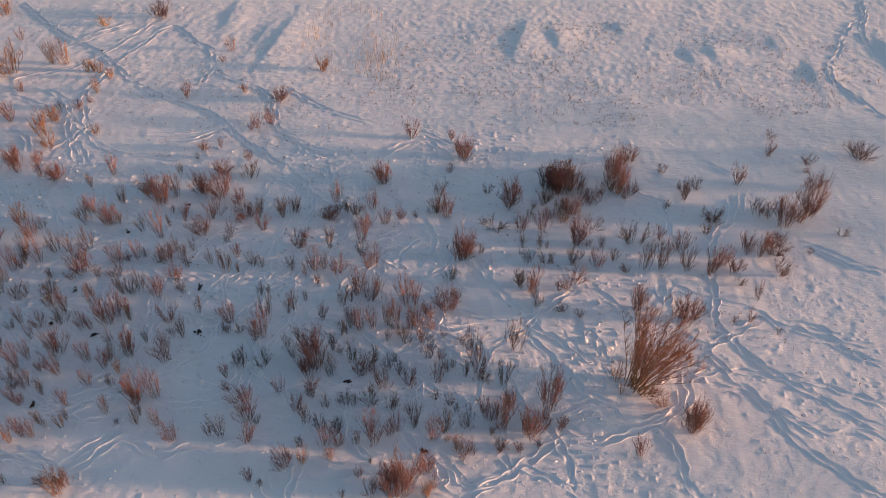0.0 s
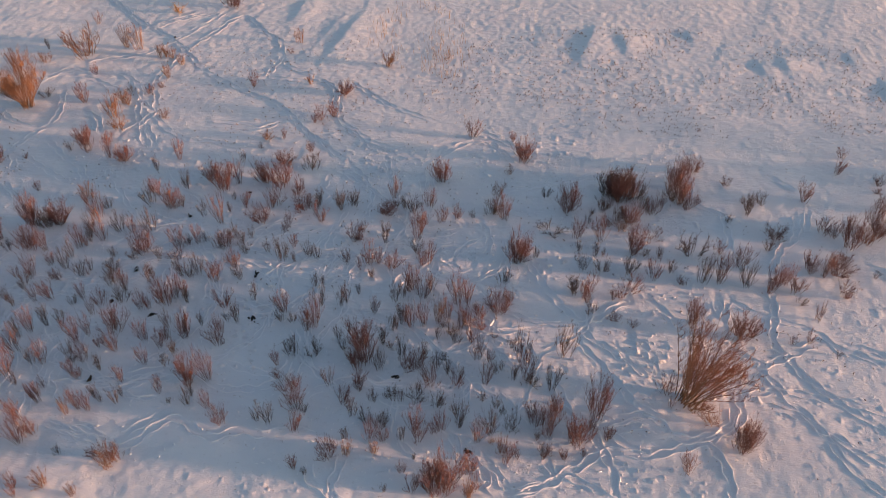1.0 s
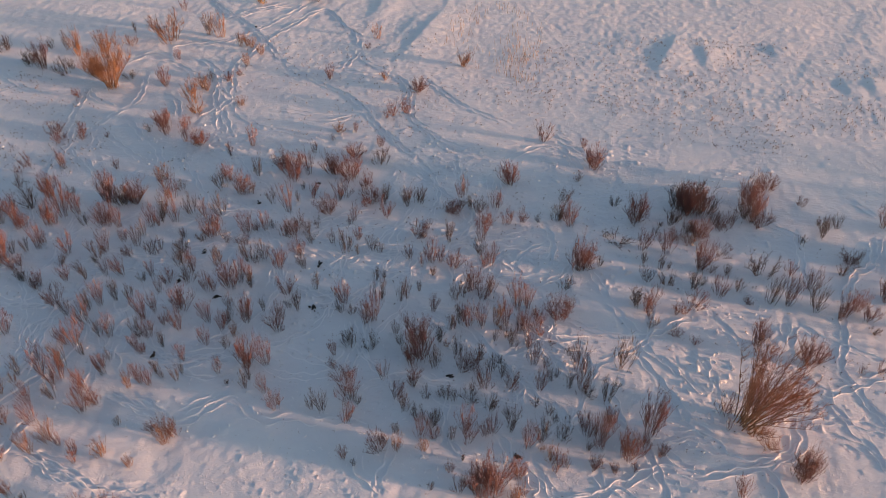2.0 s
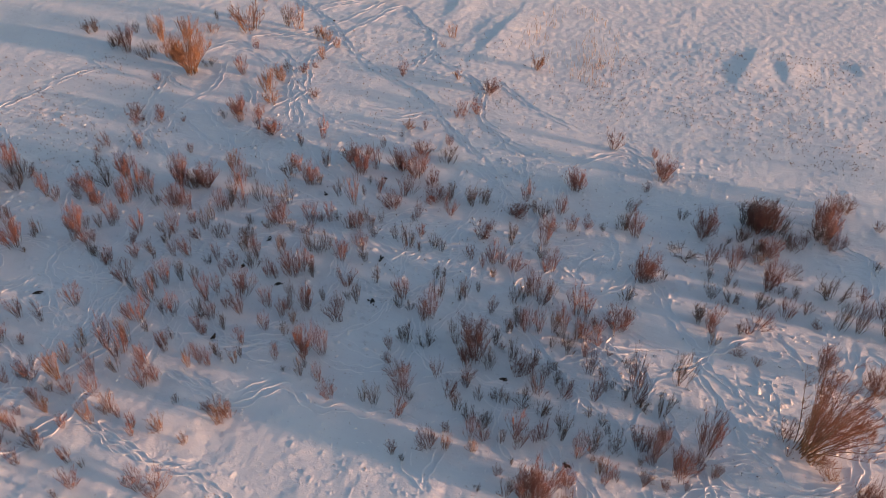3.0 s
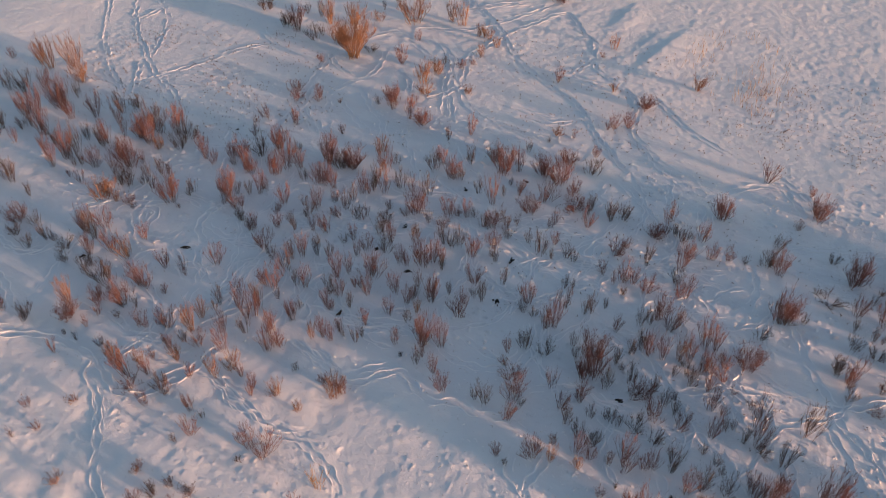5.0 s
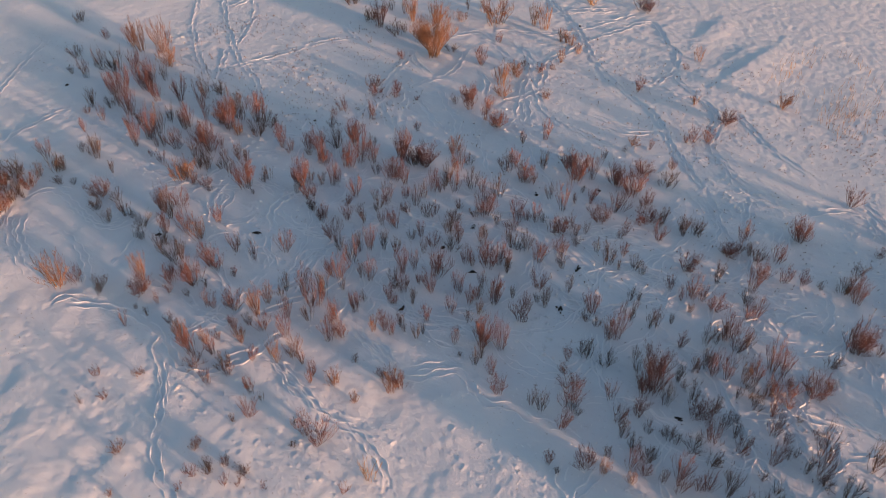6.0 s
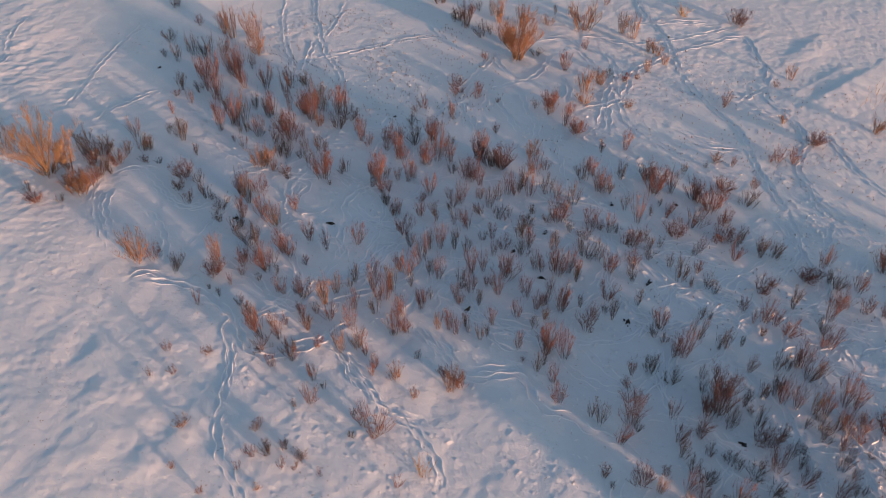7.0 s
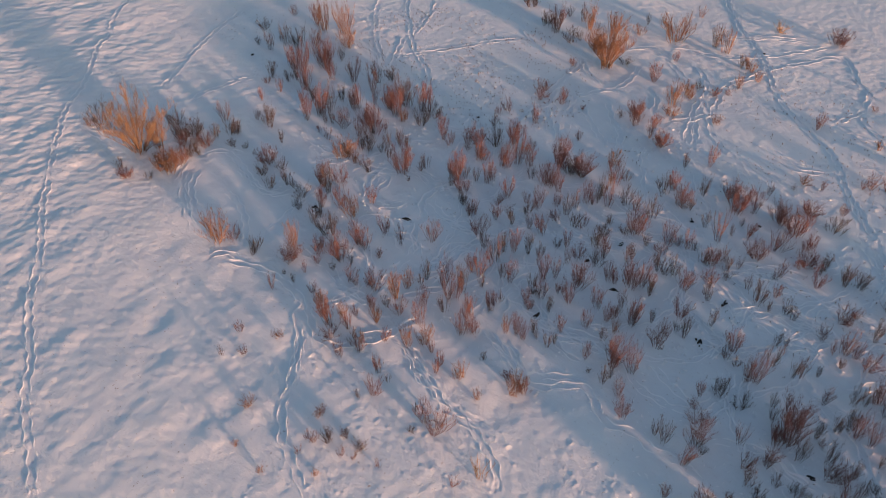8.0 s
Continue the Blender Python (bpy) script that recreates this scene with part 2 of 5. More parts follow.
# trails from x -38 to -26
TRAILS += [
    [(-38.5, 16), (-37.6, 15.1), (-36.1, 14.4), (-34.9, 14), (-33.9, 13.7)],
    [(-36.5, 18.1), (-35, 17.8), (-33.7, 18), (-33.2, 18.8)],
    [(-37.2, 42.5), (-35, 41.3), (-33.3, 40.8), (-32.1, 40.5)],
    [(-32.3, 22.8), (-31.9, 23.4), (-31.8, 24)],
    [(-31.3, 13), (-31, 13.7), (-30.1, 14.2)],
    [(-30.9, 41.8), (-30.5, 40.4), (-30.4, 38.9), (-30, 37.6)],
    [(-30.5, 23.5), (-30.1, 22.7)],
    [(-31.3, 42), (-30, 41), (-28.2, 40.2)],
    [(-29, 33.1), (-29.2, 34.2), (-29.2, 35.4), (-29, 36), (-29.7, 37.4), (-29.7, 38.5)],
    [(-30.1, 44.9), (-29, 46.5), (-27.8, 46.7), (-26.5, 46.4)],
    [(-29, 35.7), (-27.8, 34.5), (-26.7, 33.7)],
]
# trails from x -31 to -22
TRAILS += [
    [(-28.5, 38.1), (-27.9, 39.6), (-27.3, 40.7), (-27.2, 41.7), (-27.5, 43), (-27.9, 44.1)],
    [(-28.3, 37.6), (-27.4, 36), (-26.2, 35.1)],
    [(-28.5, 35.9), (-27, 34.5), (-26.1, 33.6)],
    [(-28, 46.1), (-26.8, 45.8), (-25.5, 45.1), (-24.1, 44.5)],
    [(-21.5, 49.6), (-24, 51.8), (-27.3, 54.5), (-31, 58.4)],
    [(-27.4, 37.3), (-25.6, 36.3), (-24.4, 35.6)],
    [(-26.9, 39.2), (-25.6, 38), (-24.2, 36.9), (-23, 35.5)],
    [(-25.8, 42.1), (-24.6, 41.2), (-24, 40.1)],
    [(-24.6, 14.9), (-24.5, 15.9), (-24.5, 16.7), (-24.6, 17.4)],
    [(-26.2, 51.4), (-24.8, 53), (-22.6, 55)],
    [(-24.7, 15.1), (-24.3, 15.8), (-24.3, 16.3)],
    [(-25.2, 16.4), (-24.2, 16.7), (-23.2, 16.9)],
    [(-24.7, 16.5), (-23.8, 16.6), (-23.2, 16.7)],
]
# trails from x -31 to -17
TRAILS += [
    [(-27.8, 47.4), (-26.6, 48.3), (-25.3, 48.7), (-24.3, 49.2), (-23.7, 50.3), (-23, 51), (-21.8, 52.9), (-20.9, 54.5), (-20.5, 55.4)],
    [(-26.1, 51.8), (-25, 52.5), (-23.8, 53.6), (-22.5, 54.5), (-21.4, 54.9)],
    [(-23.9, 22.6), (-23.5, 21.7), (-23.2, 20.6)],
    [(-23.6, 21), (-23.1, 21.4)],
    [(-24.4, 18.2), (-23.3, 19.1), (-22.8, 20.2), (-22.4, 20.9)],
    [(-23.8, 19), (-23.3, 19.6), (-22.9, 20.3), (-22.5, 20.9)],
    [(-30.6, 13.5), (-29.5, 14.1), (-28.2, 14.6), (-27, 14.7), (-25.5, 14.5), (-25, 13.7), (-24.3, 13.4), (-23.5, 12.7), (-22.6, 11.7), (-21.7, 10.9), (-21.1, 10.2), (-20.4, 9.7), (-19.7, 9.2), (-19.1, 9.1), (-18.3, 8.8), (-17.6, 8.6), (-16.9, 8.4)],
]
# trails from x -25 to -20
TRAILS += [
    [(-23.8, 13.2), (-23.2, 12.6), (-22.6, 12), (-22.2, 11.4)],
    [(-25.4, 46.8), (-24.1, 45.8), (-23.3, 44.8), (-22.7, 43.6), (-22.5, 42.4), (-22, 41.2), (-21.4, 40.1), (-20.9, 39)],
    [(-23, 19.1), (-22.6, 20.1), (-22.3, 20.8)],
    [(-25.3, 14.5), (-24.2, 14), (-23.2, 13.6), (-22.3, 13.9), (-21.8, 14.7), (-21.3, 15.7), (-21.1, 16.8), (-20.9, 17.7)],
    [(-21.5, 42.4), (-21.8, 41.2), (-22.2, 40.5), (-22.6, 39.8)],
    [(-21.8, 49.3), (-22.1, 47.8), (-22.5, 46.8), (-22.4, 45.5), (-21.8, 43.9), (-21.5, 42.4)],
    [(-22.2, 15), (-21.7, 15.5), (-21.4, 16.1)],
    [(-21.1, 16.6), (-21.1, 17.2), (-21.1, 17.6)],
    [(-21.5, 41), (-20.7, 39.8), (-20.2, 38.8)],
]
# trails from x -30 to -9
TRAILS += [
    [(-23.3, 43.9), (-22.3, 43), (-21.1, 41.8), (-19.9, 40.5), (-18.7, 39.8), (-17.4, 39.6), (-15.7, 39.3), (-14.4, 39.3)],
    [(-20.1, 16.3), (-19, 16.1), (-18, 15.9)],
    [(-30.4, 57.9), (-28.5, 55.8), (-27.2, 54.5), (-26, 53.3), (-24.5, 52.2), (-23, 51), (-21.8, 49.6), (-20.2, 47.8), (-18.8, 46.5), (-17.1, 45.5), (-15.6, 44.7), (-14.2, 43.9), (-13.1, 42.8), (-12.2, 41.5), (-11, 40.3), (-9.8, 39.3), (-8.7, 38.3)],
    [(-18.6, 20.7), (-18.9, 21.7), (-18.9, 22.3)],
    [(-18.9, 15.6), (-18, 15.4), (-16.9, 15.1)],
    [(-21.8, 49.6), (-21.4, 50.8), (-20.6, 52.2), (-19.9, 53.7), (-18.9, 54.7), (-17.9, 53.7), (-16.6, 52.3), (-15.7, 51.4), (-15.2, 50.3), (-15.3, 48.9), (-15.4, 47.5), (-15.5, 46.8)],
]
# trails from x -21 to -12
TRAILS += [
    [(-20.7, 16.2), (-19.5, 16), (-18.4, 15.8), (-17.6, 15.7), (-16.6, 15.4), (-15.9, 15.4), (-15.1, 15.6)],
    [(-17.8, 19.5), (-16.8, 19.3), (-15.6, 19)],
    [(-18.2, 19.4), (-17.1, 19.2), (-16.2, 19), (-15.4, 18.9)],
    [(-20.5, 16.2), (-19.8, 16), (-19, 15.7), (-18.4, 15.6), (-17.5, 15.5), (-16.8, 15.3), (-16.2, 15.1), (-15.2, 15.2), (-14.4, 15.2), (-13.5, 14.8), (-12.8, 14.4), (-12.4, 14.1)],
    [(-17.8, 41.8), (-16.2, 41.7), (-14.6, 41.8)],
    [(-16.9, 19.6), (-16.2, 19.4), (-15.4, 19)],
    [(-16.9, 21.4), (-16.1, 21.5), (-15.2, 22), (-14.2, 22.7)],
    [(-16.1, 21.4), (-15.2, 22.1), (-14.2, 22.6)],
    [(-16.1, 41.2), (-14.6, 41.1), (-13.5, 41.9)],
    [(-14.9, 19.2), (-14.4, 19.8), (-13.7, 20.4)],
]
# trails from x -18 to -7
TRAILS += [
    [(-15.3, 46.8), (-13.8, 46.7), (-12.8, 46.8)],
    [(-18.3, 19.6), (-17.5, 19.4), (-16.6, 19.1), (-15.8, 18.9), (-15.1, 18.7), (-14.4, 18.9), (-13.9, 19.5), (-13.1, 20.2), (-12.5, 20), (-11.8, 19.6), (-11.1, 19.5), (-10.3, 19.8), (-9.2, 19.7), (-8.3, 19.9), (-7.5, 20), (-7, 19.9)],
    [(-15, 49.1), (-13.7, 47.8), (-12.5, 47.2), (-11.5, 46.5), (-10.7, 45.2), (-10.7, 43.9)],
    [(-12.7, 29.7), (-11.9, 29.3), (-10.9, 28.9)],
    [(-11.7, 41), (-10.6, 40.2), (-9.7, 39)],
    [(-11.9, 23.4), (-10.6, 23), (-9.2, 22.9)],
    [(-11.8, 46.6), (-11, 45.8), (-10.3, 44.6), (-10.3, 43.6), (-9.8, 42.4), (-9, 41.6), (-7.9, 40.7), (-6.7, 40)],
    [(-9.5, 37.1), (-9.7, 35.9), (-9.1, 35.4), (-9.3, 34.5)],
]
# trails from x -10 to -2
TRAILS += [
    [(-9.8, 46.5), (-8.6, 45.5), (-7.1, 44.1)],
    [(-10.1, 29), (-9, 29), (-8, 28.7), (-6.9, 29)],
    [(-8.6, 38), (-7.4, 36.8), (-6.6, 36.1)],
    [(-9.7, 41.8), (-8.7, 40.9), (-7.6, 39.9), (-6.5, 39.4), (-5.1, 39.1), (-4.1, 39)],
    [(-7.3, 27.6), (-6.6, 27.3)],
    [(-6.9, 18.6), (-6.8, 17.9), (-6.2, 17.5), (-5.8, 17.2), (-5.3, 17)],
    [(-7.8, 44.5), (-7, 44.2), (-5.5, 43.5), (-4.3, 43)],
    [(-6.5, 32.2), (-5.3, 32.5)],
    [(-5.7, 19), (-5.8, 18.5), (-6, 17.8), (-5.9, 17.3)],
    [(-5.8, 22.9), (-4.7, 22.7), (-4, 22.8)],
    [(-5.5, 23.1), (-4.5, 22.8), (-3.7, 22.9)],
    [(-4.5, 37.2), (-4.3, 36)],
    [(-4.1, 37.4), (-3.8, 36)],
    [(-3.9, 32.4), (-2.8, 32.6), (-2, 33.1)],
]
# trails from x -4 to 3
TRAILS += [
    [(-3.3, 31.3), (-2.6, 30.7), (-1.6, 29.9)],
    [(-3.7, 39.2), (-2.9, 40.4), (-1.7, 41.1), (-0.9, 41.1), (-0.2, 40.3), (0.4, 39.5)],
    [(-1.6, 20.4), (-1.2, 19.9), (-1.1, 19.5)],
    [(-2, 22.5), (-1.3, 22.5), (-0.9, 22.8), (-0.6, 22.9), (-0.1, 22.5), (0.4, 22.3)],
    [(-1.2, 42.1), (-0.2, 41.4), (0.9, 40.5)],
    [(-0.8, 19.5), (-0.3, 19.1), (0, 18.7), (0.2, 18.3), (-0.1, 18.1), (0.2, 17.8), (0.4, 17.6)],
    [(-0.3, 25.5), (0.2, 25), (0.7, 24.3), (1.3, 24)],
    [(0, 19.2), (0.4, 18.8), (0.7, 18.3), (1, 18.1)],
    [(0.6, 22.3), (0.9, 21.9), (1.2, 21.4), (1.6, 21)],
    [(2.2, 18.4), (1.5, 18.1), (1, 18)],
    [(2.5, 19.5), (2.7, 19), (2.7, 18.6)],
]
# trails from x 1 to 9
TRAILS += [
    [(1.6, 30.9), (2.4, 29.3), (3.1, 28.2), (4.1, 27.1)],
    [(2.7, 23.7), (3.1, 22.9), (3.3, 22.1), (3.7, 21.4)],
    [(3, 19), (3.5, 18.8), (4, 18.6), (4.6, 18.2), (5.1, 17.9), (5.6, 17.6)],
    [(8.9, 20.9), (8.1, 20.6), (7.3, 20.4), (6.6, 20.1), (5.7, 20.2), (5, 20.2), (4.3, 19.9), (3.7, 19.4), (3.1, 19.1), (2.7, 18.6), (2.1, 18.3), (1.4, 17.9), (0.8, 17.5)],
    [(4.1, 26.7), (4.6, 26), (5, 25.7), (5.7, 25)],
    [(4, 25.7), (4.6, 24.8), (5, 24.2), (5.5, 23.5), (5.9, 22.8), (6.4, 22.3), (7, 22)],
    [(7, 21.9), (6.2, 22.1), (5.4, 21.8), (4.8, 21.4), (4.2, 21.2)],
    [(5.2, 21), (5.6, 20.6), (6, 20.3)],
]
# trails from x -0 to 12
TRAILS += [
    [(7, 21.4), (6.1, 21.6), (5.4, 21.4), (5.1, 21.2)],
    [(5.6, 25.7), (6.2, 24.8), (6.9, 24.2)],
    [(6.2, 26.5), (6.8, 26), (7.1, 25.3), (7.1, 24.5)],
    [(-0.1, 36.5), (1.7, 37), (3.7, 37.8), (5, 38.3), (6.9, 38.7), (8.9, 38.8), (10.2, 39.1), (10.4, 38.3), (10.3, 37), (10.6, 36.1), (11.5, 35.6), (12.4, 35.3)],
    [(7, 29.3), (7.6, 28.5), (8.2, 27.8), (8.6, 27.1)],
    [(10.5, 23.9), (10.5, 23.2), (10.6, 22.5), (10.3, 21.9), (9.9, 21.5), (9.1, 21.2), (8.4, 21.1), (7.7, 21.2), (7.2, 21.6), (6.6, 22)],
    [(8.9, 20.9), (9.3, 20.3), (9.5, 19.7), (9.6, 19), (9.6, 18.4), (9.8, 17.9), (10, 17.6)],
]
# trails from x 9 to 16
TRAILS += [
    [(10.2, 22.8), (10.1, 22), (9.6, 21.5), (8.9, 21)],
    [(10.4, 29.1), (10.5, 28.2)],
    [(9, 23.5), (10.3, 23.5), (11, 23.6), (12.1, 24)],
    [(11.1, 29.1), (10.8, 28.2), (10.6, 27.6)],
    [(11.7, 35.8), (11.8, 34.2), (11.8, 32.6)],
    [(10.9, 26), (11.5, 25.6), (12, 25.3), (13, 25.8), (13.9, 26.3), (14.7, 26.7)],
    [(12, 24), (13.1, 23.8), (14, 23.6), (15.2, 23.3)],
    [(11.4, 23), (12.3, 22.8), (13.2, 22.4), (13.6, 22), (14.3, 21.6), (14.8, 21.1), (15.5, 20.5)],
]
# trails from x 12 to 18
TRAILS += [
    [(12, 25.3), (12.1, 24.7), (12.5, 24.1), (12.7, 23.5), (13.2, 22.8), (13.6, 22.1), (14, 21.3), (14.3, 20.6), (14.8, 19.9), (15.3, 19.3), (15.8, 18.8), (16.1, 18.4), (16.6, 18), (17.1, 17.6)],
    [(15.5, 35.8), (15.4, 34.6), (15, 33.7), (14.4, 33.3), (14, 32.6), (13.4, 31.3)],
    [(13.3, 29.9), (13, 28.2), (12.7, 27.3), (12.7, 26.5), (13.2, 25.8), (13.5, 25), (14, 24.4), (14.5, 23.8), (15.1, 23.3), (15.7, 22.8), (16.1, 22.5), (16.6, 21.9), (17.2, 21.5), (17.8, 21), (18.3, 20.8)],
    [(15, 38.9), (15.7, 38.3), (16.2, 37.8)],
    [(13.9, 21.6), (14.5, 21.2), (15.4, 20.9), (16.2, 20.5), (17.1, 20.6), (18, 20.1)],
]
# trails from x 11 to 31
TRAILS += [
    [(11.4, 29), (12.3, 28.4), (13.8, 27.8), (14.9, 27.3), (15.5, 26.6), (16.3, 26.3), (16.9, 25.9), (17.6, 25.5), (18.2, 25), (18.8, 24.6), (19.6, 24.1)],
    [(16.2, 36.1), (15.9, 34.6)],
    [(14, 24.2), (14.8, 23.8), (15.6, 23.4), (16.5, 23), (17.3, 22.6), (18, 22.4), (18.7, 21.8)],
    [(16.2, 26.7), (17.1, 26.5), (18, 26), (18.9, 25.5), (20, 25.3)],
    [(18.8, 31.6), (19.9, 30.7), (21, 29.9)],
    [(18.4, 32.2), (19.1, 31.8), (20, 31.1), (21, 30.5), (21.8, 29.9)],
    [(31.1, 59.1), (30.1, 56.4), (28.4, 54.3), (26.7, 51.2), (25.6, 49.4), (25.2, 47.6), (26.3, 45.3), (26.8, 43.2)],
    [(30.7, 57.3), (29.3, 53.9), (29.2, 51.2)],
]
# short trails among the shrubs
TRAILS += [
    [(-27.4, 21.6), (-26.6, 21.4), (-26, 20.8), (-25.1, 20.5)],
    [(-26.1, 22.4), (-25.3, 21.5), (-24.4, 21.2)],
    [(-22.1, 19.8), (-22.5, 20.8), (-22.9, 21.8), (-23, 23.1), (-22.5, 24.2)],
    [(-27.4, 19.6), (-26, 18.9), (-25, 18.2)],
    [(-28.9, 21.7), (-28.1, 22.2), (-27.9, 23.2)],
    [(-23, 21.7), (-22.7, 22.6), (-21.8, 22.8)],
    [(-18.4, 27.9), (-16.9, 27.6), (-16.1, 28.4)],
    [(-19.1, 24.1), (-18.8, 25.1), (-17.6, 25.3), (-16.9, 26.2)],
    [(-18.1, 32.6), (-16.6, 32.3), (-15.6, 31.5)],
    [(-12, 32.4), (-10.9, 31.9), (-10.2, 32.4)],
    [(-20.4, 31.6), (-18.8, 31.2), (-17.5, 32)],
]
# trails round the resting hollow and on through the thicket
TRAILS += [
    [(-39.1, 17.5), (-38.5, 18.5), (-36.8, 18.4), (-34.6, 18.0), (-33.0, 18.4), (-32.7, 19.2)],
    [(-35.2, 16.5), (-33.4, 16.3), (-32.1, 15.7), (-31.0, 14.8)],
    [(-35.3, 14.6), (-36.7, 15.2), (-37.8, 16.3)],
    [(-37.0, 22.7), (-35.6, 22.9), (-34.2, 23.0), (-33.0, 23.5)],
    [(-28.3, 19.5), (-28.2, 20.9), (-27.2, 21.2)],
    [(-23.4, 21.5), (-23.4, 22.6), (-22.6, 23.1)],
    [(-26.6, 18.4), (-25.0, 18.1), (-24.3, 16.9)],
    [(-31.1, 23.5), (-30.0, 23.7), (-29.6, 22.4)],
    [(-28.5, 16.6), (-26.5, 16.8), (-25.1, 16.5)],
    [(-26.9, 24.1), (-25.2, 23.7), (-24.0, 24.3)],
    [(-26.4, 20.7), (-25.4, 21.3), (-24.1, 20.7)],
]
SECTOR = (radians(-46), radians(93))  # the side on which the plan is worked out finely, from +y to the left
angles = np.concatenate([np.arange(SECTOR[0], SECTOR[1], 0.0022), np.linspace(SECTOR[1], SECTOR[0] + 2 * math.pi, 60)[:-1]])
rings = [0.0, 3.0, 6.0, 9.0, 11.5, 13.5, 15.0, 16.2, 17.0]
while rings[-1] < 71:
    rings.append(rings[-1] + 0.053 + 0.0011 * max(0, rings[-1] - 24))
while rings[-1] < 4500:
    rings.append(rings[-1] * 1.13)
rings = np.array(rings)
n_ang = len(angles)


def scuffs():
    """Runs of browsing steps that wander between the shrubs: points, half width, depth and lanes."""
    rng, runs = random.Random(8), []
    for _ in range(160):
        px, py, a = rng.uniform(-33, 2), rng.uniform(21, 38), rng.uniform(0, 2 * math.pi)
        bend, points = rng.uniform(-0.2, 0.2), []
        if py > 35 + 0.14 * px:
            continue
        for _ in range(rng.randrange(4, 12)):
            points.append((px, py))
            px, py, a = px + 0.7 * math.cos(a), py + 0.7 * math.sin(a), a + bend + rng.uniform(-0.35, 0.35)
        runs.append((points, rng.uniform(0.08, 0.11), rng.uniform(0.014, 0.026), rng.choice((1, 1, 2))))
    return runs


SCUFFS = scuffs()


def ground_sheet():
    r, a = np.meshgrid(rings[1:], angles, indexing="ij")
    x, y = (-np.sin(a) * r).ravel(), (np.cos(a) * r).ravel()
    z = field_height(x, y)
    for k, points in enumerate(TRAILS):
        z = tread(x, y, z, points, 11 + k)
    for k, (points, half, depth, lanes) in enumerate(SCUFFS):
        z = tread(x, y, z, points, 300 + k, half, depth, lanes)
    deep = basin(x, y)
    x, y, z = x * (1 - deep / 29), y * (1 - deep / 29), z + deep
    x, y, z = np.append(x, 0), np.append(y, 0), np.append(z, 0)
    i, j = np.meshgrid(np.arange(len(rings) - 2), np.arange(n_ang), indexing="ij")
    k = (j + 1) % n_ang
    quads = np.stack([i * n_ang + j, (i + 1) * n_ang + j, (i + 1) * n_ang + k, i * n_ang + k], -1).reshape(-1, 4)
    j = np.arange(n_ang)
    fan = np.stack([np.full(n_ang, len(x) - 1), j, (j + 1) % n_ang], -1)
    mesh = bpy.data.meshes.new("ground")
    mesh.vertices.add(len(x))
    mesh.vertices.foreach_set("co", np.stack([x, y, z], -1).ravel())
    mesh.loops.add(quads.size + fan.size)
    mesh.loops.foreach_set("vertex_index", np.concatenate([quads.ravel(), fan.ravel()]))
    mesh.polygons.add(len(quads) + len(fan))
    mesh.polygons.foreach_set("loop_start", np.concatenate([np.arange(len(quads)) * 4, quads.size + np.arange(len(fan)) * 3]))
    mesh.polygons.foreach_set("use_smooth", np.ones(len(quads) + len(fan), bool))
    mesh.update(calc_edges=True)
    mesh.validate()
    mesh.materials.append(SNOW)
    return new("ground", mesh), z


ground, ground_z = ground_sheet()
tagged(ground, "open snow field crossed by many trampled animal trails", "snow", kind="structure")


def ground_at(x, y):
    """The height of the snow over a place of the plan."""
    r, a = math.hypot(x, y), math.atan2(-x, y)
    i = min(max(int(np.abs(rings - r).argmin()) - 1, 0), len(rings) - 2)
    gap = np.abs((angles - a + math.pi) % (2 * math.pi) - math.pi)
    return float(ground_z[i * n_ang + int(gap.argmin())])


def on_snow(x, y, turn=0.0, sink=0.0):
    """The pose of a thing that stands on the snow: the plan is laid out level and let down into the hollow."""
    k = 1 - float(basin(np.array([x]), np.array([y]))[0]) / 29
    return pose(x * k, y * k, ground_at(x, y) - sink, 0, 0, turn)


